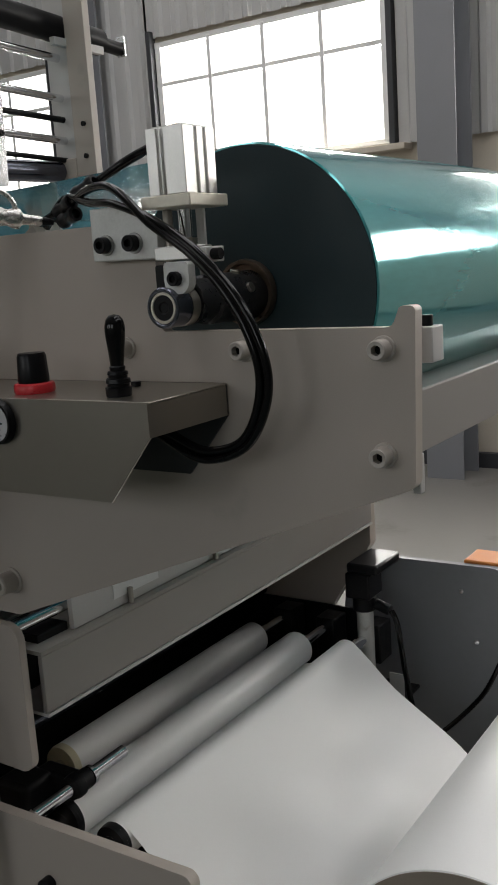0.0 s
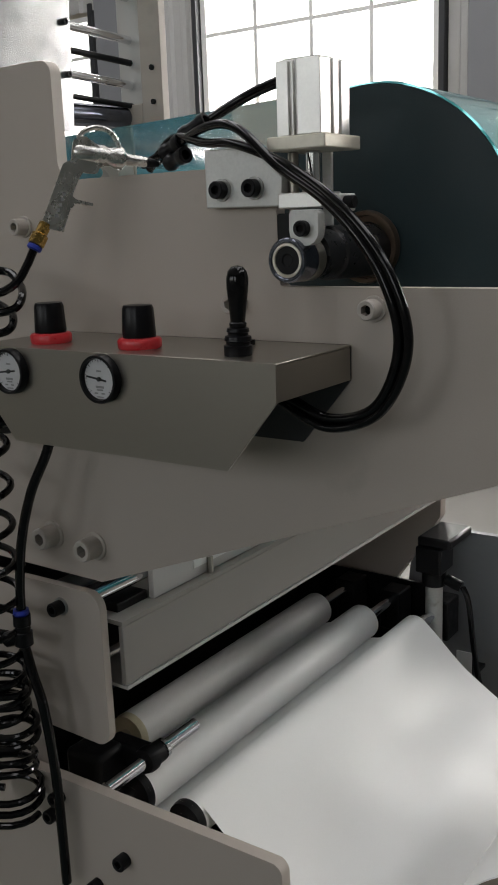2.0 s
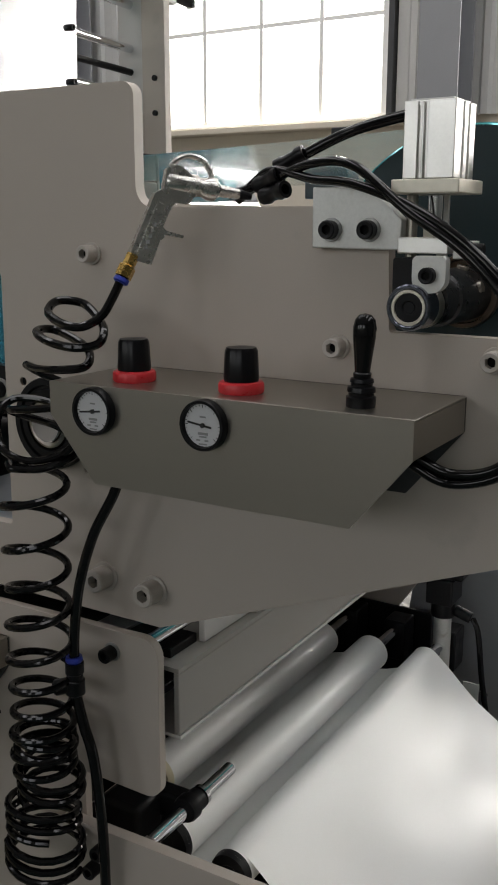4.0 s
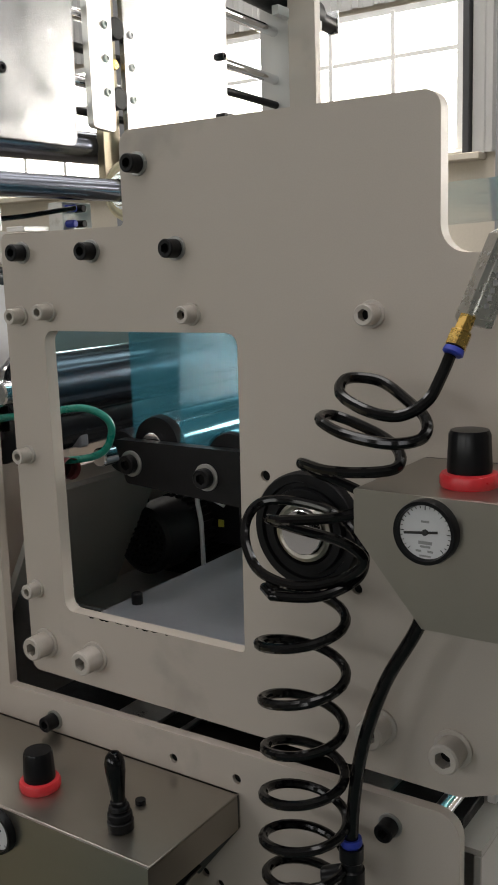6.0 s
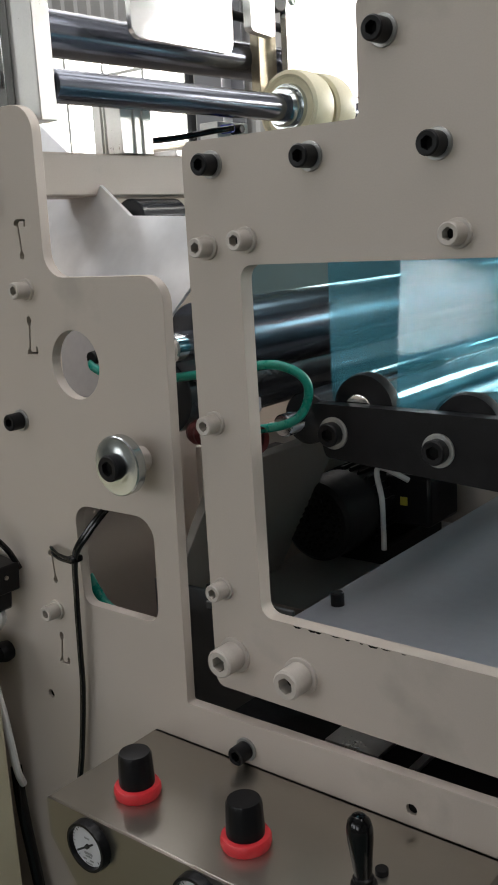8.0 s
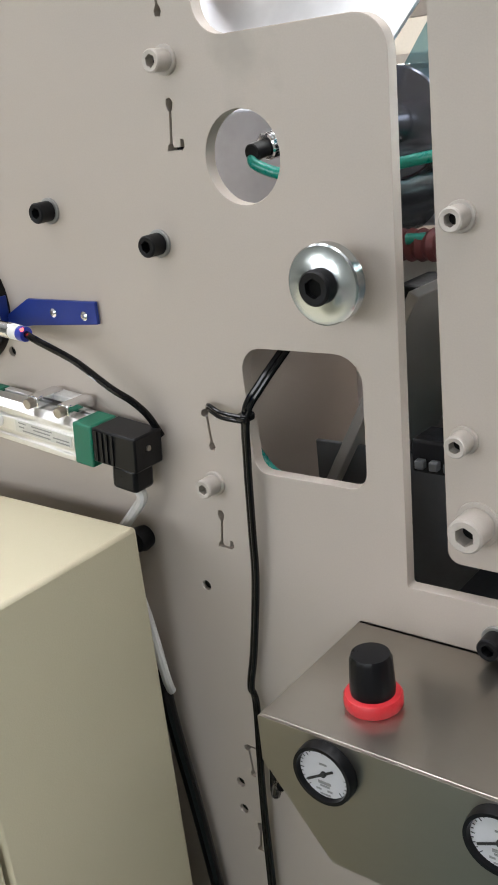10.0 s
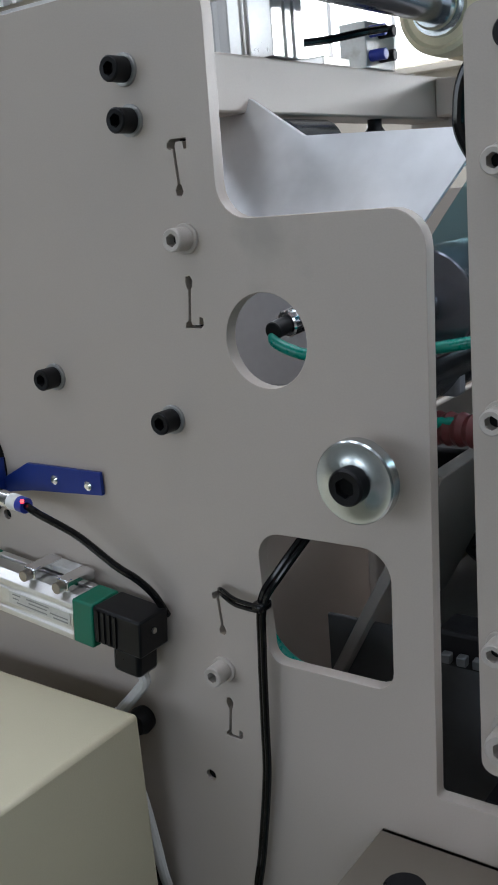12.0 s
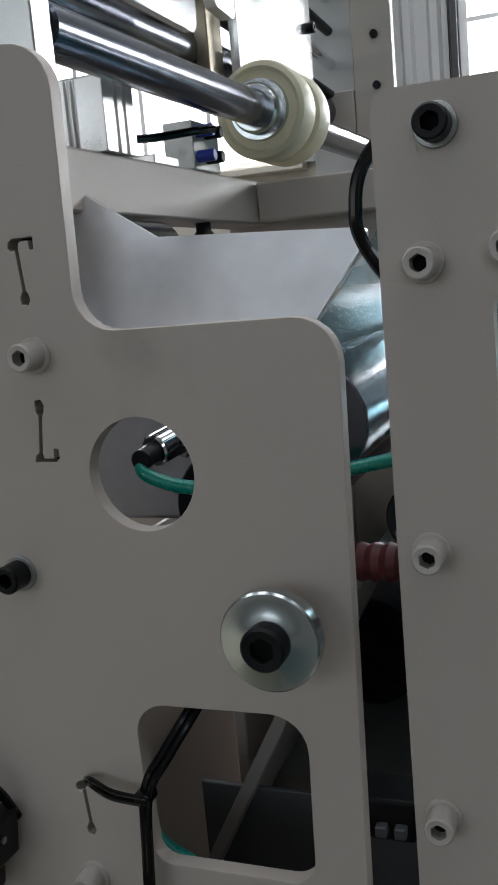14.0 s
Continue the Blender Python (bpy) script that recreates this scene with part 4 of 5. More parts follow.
part("rail", B(-1.362, -1.350, 1.012, 1.045, 1.64, 2.25), material("bronze_rail", (0.30, 0.26, 0.19), 0.35, 0.8, var=0.2, scale=14), railb, bevel=0.001)
for z in (1.750, 1.835, 1.93):
    part("block", R((-1.350, 1.030, z), (-1.332, 1.030, z), 0.014, seg=24), BLACK, railb)
for z in (1.792, 1.885):
    part("pin", R((-1.350, 1.030, z), (-1.338, 1.030, z), 0.0065, seg=18), BRASS, railb)
post = thing("frame_post", "pale steel upright with round crossbars", "post", at=(-1.36, 1.46, FLOOR))
part("upright", B(-1.395, -1.335, 1.46, 1.50, FLOOR, 2.3), PANEL, post, bevel=0.002)
part("upright", B(-1.395, -1.335, 1.505, 1.520, FLOOR, 2.3), FRAME, post, bevel=0.002)
for z, r, m in ((1.835, 0.0075, CHROME), (1.795, 0.006, BLACK), (1.755, 0.0075, CHROME), (1.718, 0.005, BLACK), (1.91, 0.008, CHROME), (1.975, 0.006, BLACK)):
    part("crossbar", R((-1.366, 0.30 if z > 1.95 else 0.86, z + 0.02), (-1.366, 1.46, z), r, seg=18), m, post)
head = thing("overhead_carriage", "black overhead carriage with a bright bracket", "carriage", at=(-1.36, 1.50, 1.92))
part("bracket", B(-1.345, -1.332, 1.42, 1.56, 1.925, 1.94), PANEL, head, bevel=0.001)
part("beam", R((-1.36, 1.05, 1.985), (-1.36, 1.58, 1.955), 0.026, seg=28), BLACK, head)
part("spindle", R((-1.36, 1.58, 1.955), (-1.36, 1.64, 1.951), 0.014, seg=24), BLACK, head)
part("flag", B(-1.366, -1.345, 1.64, 1.645, 1.935, 1.975), BRIGHT, head, bevel=0.001)

# ---- loading cylinder over the film roll ----
air_cylinder(-0.486, -0.450, 0.609, 0.650, 1.553, 1.603, "grooved aluminium air cylinder above the film roll")
press = thing("roll_press", "aluminium bracket and linkage pressing on the film roll", "linkage", at=(-0.50, 0.615, 1.44))
part("base_plate", B(-0.492, -0.444, 0.604, 0.655, 1.543, 1.5525), material("pale_alloy", (0.66, 0.62, 0.53), 0.45, 0.4, scale=30), press, "pale alloy base plate", bevel=0.001)
part("mount_block", sheet([(-0.558, 1.506), (-0.489, 1.505), (-0.488, 1.526), (-0.513, 1.549), (-0.558, 1.549)], [], 0.617, 0.6285), ALU_DULL, press, "dull aluminium mounting block", bevel=0.001)
for x in (-0.542, -0.512):
    bolt(press, x, 1.519, 0.617, 0.0066, 0.010, BLACK, 0.0084)
part("piston_rod", R((-0.468, 0.628, 1.505), (-0.468, 0.628, 1.543), 0.0055, seg=20), CHROME, press)
part("rod_nut", lathe(bmesh.new(), (-0.468, 0.628, 1.514), (0, 0, 1), [(0, 0), (0, 0.0085), (0.006, 0.0085), (0.006, 0)], 6), STEEL, press)
part("guide_rod", R((-0.485, 0.628, 1.500), (-0.485, 0.628, 1.543), 0.004, seg=16), STEEL, press)
part("cross_block", B(-0.489, -0.452, 0.612, 0.640, 1.503, 1.514), ALU, press, bevel=0.001)
part("link", sheet(rounded([(-0.474, 1.502, 0.004), (-0.450, 1.502, 0.004), (-0.450, 1.477, 0.010), (-0.474, 1.477, 0.010)]), [], 0.603, 0.612), ALU_DULL, press, bevel=0.001)
bolt(press, -0.462, 1.489, 0.603, 0.0056, 0.006, BLACK)
part("side_bracket", B(-0.449, -0.438, 0.612, 0.636, 1.500, 1.512), ALU_DULL, press, bevel=0.001)
part("side_screw", R((-0.438, 0.620, 1.506), (-0.430, 0.620, 1.506), 0.0045, seg=14), BLACK, press)
part("yoke", sheet(rounded([(-0.494, 1.500, 0.002), (-0.478, 1.500, 0.002), (-0.478, 1.466, 0.006), (-0.494, 1.466, 0.006)]), [], 0.618, 0.628), BLACK, press, bevel=0.001)
follower = thing("cam_follower", "steel cam follower roller with a black centre", "roller", at=(-0.474, 0.598, 1.467))
part("outer_ring", lathe(bmesh.new(), (-0.474, 0.598, 1.467), (0, 1, 0), [(0.001, 0.0125), (0, 0.0135), (0, 0.0150), (0.001, 0.0160), (0.018, 0.0160), (0.019, 0.015), (0.019, 0.010)], 40), ROLLER, follower)
part("race", lathe(bmesh.new(), (-0.474, 0.5985, 1.467), (0, 1, 0), [(0.001, 0.0100), (0.000, 0.0104), (0.000, 0.0122), (0.001, 0.0126)], 40), material("bearing_race", (0.62, 0.58, 0.50), 0.4, 0.6), follower)
part("core", lathe(bmesh.new(), (-0.474, 0.5995, 1.467), (0, 1, 0), [(0.001, 0), (0.001, 0.004), (0, 0.005), (0, 0.0098), (0.003, 0.0102), (0.003, 0.0155), (0.06, 0.0155)], 36), BLACK, follower)
part("collar", R((-0.474, 0.618, 1.467), (-0.474, 0.628, 1.467), 0.0162, seg=36), STEEL, follower)
slat = solid("steel_strip", B(-0.475, -0.467, 0.652, 0.655, 1.49, 1.575), ALU_DULL, "thin steel strip beside the film roll's end", "strip", bevel=0.0006)
edge_block = thing("edge_block", "pale block screwed behind the side plate's end", "block", at=(-0.277, 0.66, 1.418))
part("block", B(-0.292, -0.273, 0.651, 0.672, 1.418, 1.444), PANEL, edge_block, bevel=0.001)
part("screw", R((-0.282, 0.662, 1.444), (-0.282, 0.662, 1.452), 0.005, seg=14), BLACK, edge_block)
cross = solid("cross_beam", B(-0.405, -0.357, 0.651, 1.398, 1.312, 1.372), BEAM, "dark grey square cross beam under the film roll", "beam", bevel=0.002)
stand = solid("bracket_plate", B(-0.288, -0.2815, 0.6415, 0.650, 1.322, 1.352), PANEL, "pale bracket plate at the side plate's foot", "bracket", bevel=0.001)

# ---- beam and rollers under the side plate ----
ub = thing("angle_beam", "dark grey folded steel beam below the side plate", "beam", at=(-0.70, 0.66, 1.05))
part("web_face", B(-0.706, -0.700, 0.6395, 1.398, 1.056, 1.118), BEAM, ub, bevel=0.001)
# Pale strip stands in for light on the beam's lower edge.
part("lit_edge", B(-0.760, -0.6985, 0.6395, 1.398, 1.052, 1.0555), PANEL, ub)
part("top_flange", B(-0.760, -0.700, 0.6395, 1.398, 1.1185, 1.123), BEAM, ub)
cover = thing("cover_panel", "pale painted cover panel above the beam", "panel", at=(-0.74, 0.66, 1.123))
part("panel", B(-0.718, -0.711, 0.70, 1.39, 1.1235, 1.20), PANEL, cover, bevel=0.001)
for y in (0.79, 0.96, 1.12):
    part("hinge", R((-0.707, y, 1.1235), (-0.707, y, 1.142), 0.0035, seg=12), STEEL, cover)
part("label_plate", B(-0.7105, -0.7095, 0.765, 0.845, 1.135, 1.160), FRAME, cover)
stub = thing("clamp_rod", "chrome rod ending in a black knob", "rod", at=(-0.735, 0.66, 1.145))
part("rod", R((-0.728, 0.630, 1.147), (-0.728, 0.745, 1.147), 0.0065, seg=24), CHROME, stub)
part("knob", lathe(bmesh.new(), (-0.728, 0.740, 1.147), (0, 1, 0), [(0, 0), (0, 0.013), (0.003, 0.016), (0.014, 0.016), (0.016, 0.013), (0.016, 0)], 24), BLACK, stub)
roller(-0.842, 0.888, 0.0260, 0.785, 1.235, PAPER, "roller wrapped in white paper web", 0.009, CREAM)
roller(-0.760, 0.884, 0.0270, 0.70, 1.235, PAPER, "roller wrapped in white paper web beside another", 0.009, BLACK)
roller(-0.676, 0.886, 0.0215, 0.690, 1.245, PAPER, "roller where the paper web leaves downward", 0.010, BLACK)
roller(-0.905, 0.925, 0.012, 0.68, 1.36, ROLLER, "thin dark steel roller behind the paper", 0.006)
roller(-0.935, 0.945, 0.010, 0.68, 1.36, CHROME, "thin chrome rod roller behind the paper", 0.005)
solid("paper_web", ribbon([(-0.860, 0.866), (-0.842, 0.861), (-0.822, 0.868), (-0.800, 0.874), (-0.780, 0.866), (-0.760, 0.856), (-0.735, 0.862), (-0.712, 0.870), (-0.695, 0.868), (-0.676, 0.8635)], 0.705, 1.235, steps=4), PAPER, "white paper web threaded under the rollers", "paper")
PRX, PRZ, PRR = -0.258, 0.870, 0.130
down = arc(-0.676, 0.886, 0.022, 150, 50, 8)
sheet_pts = down + [(-0.594, 0.842), (-0.54, 0.800), (-0.484, 0.757), (-0.42, 0.710), (-0.36, 0.678)]
fine_pts = [Vector(p) for p in down]
for a, b in zip(sheet_pts[len(down) - 1:], sheet_pts[len(down):]):
    fine_pts += [Vector(a).lerp(Vector(b), (k + 1) / 8) for k in range(8)]
pbm = ribbon([tuple(p) for p in fine_pts], 0.700, 1.245, steps=40)
for v in pbm.verts:
    if v.co.x > -0.64:
        k = min((v.co.x + 0.64) / 0.06, 1)
        v.co.z += k * 0.014 * (noise.noise((v.co.x * 7, v.co.y * 5, 0.3)) + 0.45 * noise.noise((v.co.x * 15, v.co.y * 10, 2.7)))
solid("paper_web", pbm, PAPER, "smooth white paper web running down to the paper roll", "paper")
proll = thing("paper_roll", "large roll of white paper with a brownish end", "paper roll", at=(PRX, 0.66, PRZ - PRR))
part("winding", lathe(bmesh.new(), (PRX, 0.664, PRZ), (0, 1, 0), [(0, PRR - 0.001), (0.001, PRR), (0.59, PRR), (0.59, 0.03)], 96), PAPER, proll)
part("end_face", lathe(bmesh.new(), (PRX, 0.6635, PRZ), (0, 1, 0), [(0, 0.038), (0, PRR - 0.0012), (0.003, PRR - 0.0012), (0.003, 0.038)], 96), PAPER_END, proll, "brownish roll end")
part("core", lathe(bmesh.new(), (PRX, 0.660, PRZ), (0, 1, 0), [(0, 0.034), (0, 0.0385), (0.02, 0.0385), (0.02, 0.034)], 40), PAPER_END, proll)
grip = thing("web_lock", "chrome shaft with a black clamp collar", "shaft", at=(-0.73, 0.66, 0.935))
part("shaft", R((-0.732, 0.632, 0.935), (-0.732, 0.780, 0.937), 0.0075, seg=24), CHROME, grip)
part("collar", lathe(bmesh.new(), (-0.732, 0.690, 0.936), (0, 1, 0), [(0, 0.0075), (0, 0.013), (0.004, 0.0145), (0.012, 0.0145), (0.014, 0.012), (0.026, 0.012), (0.028, 0.0075)], 28), BLACK, grip)
part("ring", lathe(bmesh.new(), (-0.732, 0.719, 0.936), (0, 1, 0), [(0, 0.0075), (0, 0.0115), (0.005, 0.0115), (0.005, 0.0075)], 28), CHROME, grip)
part("arm", B(-0.790, -0.735, 0.694, 0.716, 0.915, 0.945), BLACK, grip, bevel=0.004)
part("clamp_body", B(-0.815, -0.765, 0.655, 0.70, 0.895, 0.945), BLACK, grip, bevel=0.006)

lower_near = thing("lower_side_plate", "grey steel side plate of the paper unwind unit", "machine plate", at=(-0.62, 0.60, 0.30))
part("plate", sheet(rounded([(-0.84, 0.955, 0.006), (-0.497, 0.960, 0.010), (-0.488, 0.70, 0.004), (-0.488, FLOOR + 0.02, 0.0), (-0.84, FLOOR + 0.02, 0.0)]), [], 0.600, 0.612), PAINT, lower_near, bevel=0.001)
for x, z in ((-0.765, 0.935), (-0.775, 0.912), (-0.68, 0.895), (-0.72, 0.85)):
    bolt(lower_near, x, z, 0.600, 0.0075, 0.012, BLACK)
lower_far = thing("lower_side_plate", "dark steel side plate of the unwind unit with a stepped top", "machine plate", at=(-0.62, FAR0, 0.30))
FARP = rounded([(-0.90, 0.872, 0.004), (-0.773, 0.876, 0.004), (-0.760, 0.988, 0.005), (-0.490, 0.991, 0.010), (-0.470, 0.70, 0.004), (-0.10, 0.66, 0.01), (-0.10, FLOOR + 0.02, 0), (-0.90, FLOOR + 0.02, 0)])
part("plate", sheet(FARP, [circle(-0.555, 0.945, 0.004, 12), circle(-0.53, 0.86, 0.004, 12)], FAR0 + 0.022, FAR0 + 0.034), COLUMN, lower_far, bevel=0.001)
solid("orange_guard", B(-0.555, -0.470, FAR0 + 0.036, FAR0 + 0.10, 0.945, 0.995), ORANGE, "orange plastic guard behind the far plate", "guard", bevel=0.003)
ed = thing("web_sensor", "black-headed web edge sensor on a grey post", "sensor", at=(-0.675, 1.31, 0.80))
part("post", R((-0.675, 1.31, 0.62), (-0.675, 1.31, 0.938), 0.0135, seg=24), ALU_DULL, ed)
part("collar", R((-0.675, 1.31, 0.936), (-0.675, 1.31, 0.960), 0.0190, seg=24), PLASTIC, ed)
part("head", B(-0.696, -0.654, 1.285, 1.335, 0.960, 1.002), PLASTIC, ed, bevel=0.003)
part("cap", B(-0.694, -0.640, 1.287, 1.375, 1.002, 1.018), PLASTIC, ed, bevel=0.004)
part("plug", R((-0.656, 1.31, 0.948), (-0.630, 1.31, 0.940), 0.009, seg=18), PLASTIC, ed)
part("cable", T([(-0.628, 1.31, 0.940), (-0.618, 1.31, 0.915), (-0.608, 1.31, 0.84), (-0.592, 1.31, 0.76), (-0.57, 1.31, 0.70)], 0.0045), RUBBER, ed)
part("tag", B(-0.640, -0.615, 1.318, 1.320, 0.79, 0.83), FRAME, ed)
solid("black_cable", T([(-0.47, 1.36, 0.86), (-0.50, 1.36, 0.80), (-0.56, 1.36, 0.73), (-0.60, 1.36, 0.70)], 0.004), RUBBER, "black cable hanging by the far plate", "cable")
gap_rail = thing("slide_rail", "dark steel slide rail in the gap below the plate", "rail", at=(-0.95, 0.66, 1.14))
part("rail", B(-1.14, -0.72, 0.655, 0.70, 1.120, 1.132), BLACK, gap_rail, bevel=0.001)
for x, w in ((-1.050, 0.045), (-0.980, 0.006), (-0.815, 0.035)):
    part("bright_strip", B(x, x + w, 0.655, 0.74, 1.1325, 1.136), ALU, gap_rail)
solid("base_plate", B(-1.14, -0.72, 0.70, 1.39, 1.085, 1.093), BEAM, "dark grey base plate under the print unit", "plate", bevel=0.001)

# ---- hoses ----
gun_end = Vector((-0.6935, 0.562, 1.480))


def coil(centres, turns, per=26, phase=0.0, hand=1):
    """A helix that follows a line of (x, y, z, radius)."""
    out = []
    total = int(turns * per)
    for i in range(total + 1):
        s = i / total * (len(centres) - 1)
        k = min(int(s), len(centres) - 2)
        f = s - k
        c = [centres[k][j] * (1 - f) + centres[k + 1][j] * f for j in range(4)]
        a = phase + hand * 2 * math.pi * i / per
        out.append(Vector((c[0] + c[3] * math.cos(a), c[1] + c[3] * 0.9 * math.sin(a), c[2])))
    return out


hose = thing("coiled_air_hose", "glossy black coiled air hose hanging from the blow gun", "hose", at=(-0.79, 0.57, 1.0))
upper = catmull([gun_end, (-0.697, 0.556, 1.467), (-0.702, 0.548, 1.454), (-0.715, 0.540, 1.446), (-0.736, 0.540, 1.448), (-0.759, 0.552, 1.455), (-0.764, 0.570, 1.462),
                 (-0.747, 0.580, 1.460), (-0.725, 0.572, 1.450), (-0.706, 0.556, 1.442), (-0.704, 0.545, 1.433), (-0.722, 0.538, 1.430), (-0.753, 0.542, 1.433), (-0.776, 0.556, 1.438),
                 (-0.777, 0.578, 1.437), (-0.746, 0.575, 1.428), (-0.726, 0.562, 1.421), (-0.722, 0.550, 1.4135), (-0.738, 0.541, 1.411), (-0.766, 0.545, 1.409), (-0.791, 0.558, 1.409),
                 (-0.790, 0.574, 1.400), (-0.765, 0.585, 1.388), (-0.752, 0.580, 1.380), (-0.775, 0.566, 1.373), (-0.808, 0.560, 1.369), (-0.823, 0.568, 1.366), (-0.806, 0.572, 1.361),
                 (-0.770, 0.570, 1.357), (-0.756, 0.574, 1.345), (-0.772, 0.572, 1.331), (-0.800, 0.565, 1.324), (-0.830, 0.567, 1.328), (-0.846, 0.574, 1.342), (-0.852, 0.584, 1.358),
                 (-0.846, 0.596, 1.369), (-0.822, 0.604, 1.370), (-0.792, 0.605, 1.364), (-0.770, 0.598, 1.348), (-0.764, 0.583, 1.331), (-0.783, 0.564, 1.320), (-0.815, 0.557, 1.317)], 8)
turns = [1.318, 1.280, 1.240, 1.205, 1.170, 1.137, 1.110, 1.086, 1.064, 1.044, 1.026]
lower = coil([(-0.7985 - 0.0004 * k, 0.567, z, 0.0290 + 0.0014 * math.sin(k * 1.7)) for k, z in enumerate(turns)], len(turns) - 1, phase=math.pi, hand=-1)
part("coil", tube(bmesh.new(), upper + lower, 0.0035, 10, raw=True), RUBBER, hose)
for cx, cy, z, r, ph, tilt in ((-0.800, 0.566, 1.070, 0.028, 0.5, 0.10), (-0.800, 0.572, 1.030, 0.031, 1.9, -0.15), (-0.805, 0.565, 0.995, 0.035, 3.0, 0.12), (-0.81, 0.570, 0.955, 0.038, 4.0, -0.1)):
    pts = []
    for i in range(49):
        a = ph + 2 * math.pi * i / 20
        pts.append(Vector((cx + r * math.cos(a), cy + r * 0.85 * math.sin(a), z - 0.012 * i / 20 + r * tilt * math.cos(a + 1))))
    part("loop", tube(bmesh.new(), pts, 0.0036, 10, raw=True), RUBBER, hose)
feed = thing("air_line", "black air line with a blue collar and tee fitting", "hose", at=(-0.77, 0.58, 1.0))
part("upper_line", T([(-0.715, 0.588, 1.335), (-0.724, 0.585, 1.303), (-0.745, 0.580, 1.262), (-0.760, 0.577, 1.215), (-0.767, 0.576, 1.170), (-0.769, 0.576, 1.135)], 0.0046, 12), RUBBER, feed)
part("collar", lathe(bmesh.new(), (-0.769, 0.576, 1.146), (0, 0, -1), [(0, 0.005), (0, 0.0072), (0.004, 0.0078), (0.006, 0.0066), (0.006, 0.005)], 20), BLUE, feed)
part("tee", lathe(bmesh.new(), (-0.769, 0.576, 1.140), (0, 0, -1), [(0, 0.005), (0, 0.0085), (0.010, 0.0085), (0.011, 0.0075), (0.016, 0.0075), (0.017, 0.009), (0.030, 0.009), (0.032, 0.006), (0.032, 0.004)], 20), PLASTIC, feed)
part("branch", R((-0.772, 0.575, 1.118), (-0.788, 0.571, 1.112), 0.0075, seg=18), PLASTIC, feed)
part("lower_line", T([(-0.769, 0.576, 1.110), (-0.762, 0.577, 1.08), (-0.752, 0.578, 1.045), (-0.748, 0.582, 0.968), (-0.750, 0.585, 0.85)], 0.0050, 12), RUBBER, feed)

gun = thing("blow_gun", "polished metal air blow gun hooked over the plate edge", "blow gun", at=(-0.70, 0.57, 1.485))
G0, G1 = Vector((-0.6890, 0.567, 1.492)), Vector((-0.674, 0.600, 1.553))
gd = (G1 - G0).normalized()
GH, GN = Vector((0.6606, 0.7507, 0)), Vector((0.7507, -0.6606, 0))
GP = Vector((-0.681, 0.583, 0))
BODY = rounded([(-0.0169, 1.4988, 0.002), (0.0044, 1.5458, 0.001), (0.0113, 1.5492, 0.001), (0.0141, 1.5642, 0.003), (0.0241, 1.5671, 0.003), (0.0366, 1.5561, 0.002), (0.0358, 1.5448, 0.002),
                (0.0307, 1.5374, 0.002), (0.0198, 1.5388, 0.001), (0.0155, 1.5326, 0.001), (0.0099, 1.5206, 0.001), (0.0127, 1.5177, 0.001), (0.0263, 1.5141, 0.0005), (0.0256, 1.5121, 0.0005),
                (0.0127, 1.5147, 0.001), (0.0072, 1.5097, 0.001), (0.0003, 1.4921, 0.001), (-0.0124, 1.4959, 0.001)], 3)
part("body", sheet(BODY, [], -0.0060, 0.0060, lambda a, b, c: tuple(GP + GH * a + GN * c + Vector((0, 0, b)))), GUN, gun, bevel=0.0012)
GRIP = rounded([(-0.0120, 1.4995, 0.002), (0.0062, 1.5400, 0.002), (0.0120, 1.5370, 0.002), (0.0000, 1.4960, 0.002)], 3)
part("grip_panel", sheet(GRIP, [], 0.0058, 0.0072, lambda a, b, c: tuple(GP + GH * a + GN * c + Vector((0, 0, b)))), GUN, gun, bevel=0.0005)
gm = Matrix((GH, (0, 0, 1), GN)).transposed().to_4x4()
gm.translation = GP
for k in range(5):
    a, b = -0.0040 + 0.0018 * k, 1.5040 + 0.0042 * k
    part("mark_bar", box(bmesh.new(), a - 0.0012, a + 0.0014, b, b + 0.0030, 0.0072, 0.0075, gm), GREY_INK, gun)
part("nut", lathe(bmesh.new(), G0 + gd * 0.009, -gd, [(0, 0), (0, 0.0050), (0.009, 0.0050), (0.010, 0.0066), (0.019, 0.0066), (0.020, 0.005), (0.020, 0)], 6), BRASS, gun)
part("collar", lathe(bmesh.new(), G0 - gd * 0.011, -gd, [(0, 0), (0, 0.0058), (0.003, 0.0062), (0.004, 0.005), (0.004, 0)], 18), BLUE, gun)
HD = Vector((0.66, 0.75, -0.16)).normalized()
H0 = Vector((-0.672, 0.593, 1.555))
part("head", lathe(bmesh.new(), H0, HD, [(0, 0), (0, 0.0065), (0.003, 0.0080), (0.024, 0.0085), (0.027, 0.0072), (0.030, 0.0072), (0.034, 0.0087), (0.040, 0.0087), (0.042, 0.0061), (0.044, 0.0047), (0.058, 0.0042), (0.060, 0.0034), (0.060, 0)], 24), GUN, gun)
part("nozzle", R(H0 + HD * 0.060, H0 + HD * 0.070, 0.0042, 0.0025, seg=16), BLACK, gun)
hook_line = ((0.018, 1.5655), (0.024, 1.5710), (0.034, 1.5735), (0.045, 1.5690), (0.051, 1.5560), (0.050, 1.5400))
part("hook", T([tuple(GP + GH * a + Vector((0, 0, b))) for a, b in hook_line], 0.0022), GUN, gun)
cu = bpy.data.curves.new("model_mark", "FONT")
cu.body, cu.size, cu.extrude = "DG-10", 0.0072, 0.0003
mk = new("model_mark", cu)
tx = (GH + Vector((0, 0, -0.17))).normalized()
ty = GN.cross(tx)
tm = Matrix((tx, ty, GN)).transposed().to_4x4()
tm.translation = GP + GH * 0.0160 + GN * 0.0062 + Vector((0, 0, 1.5535))
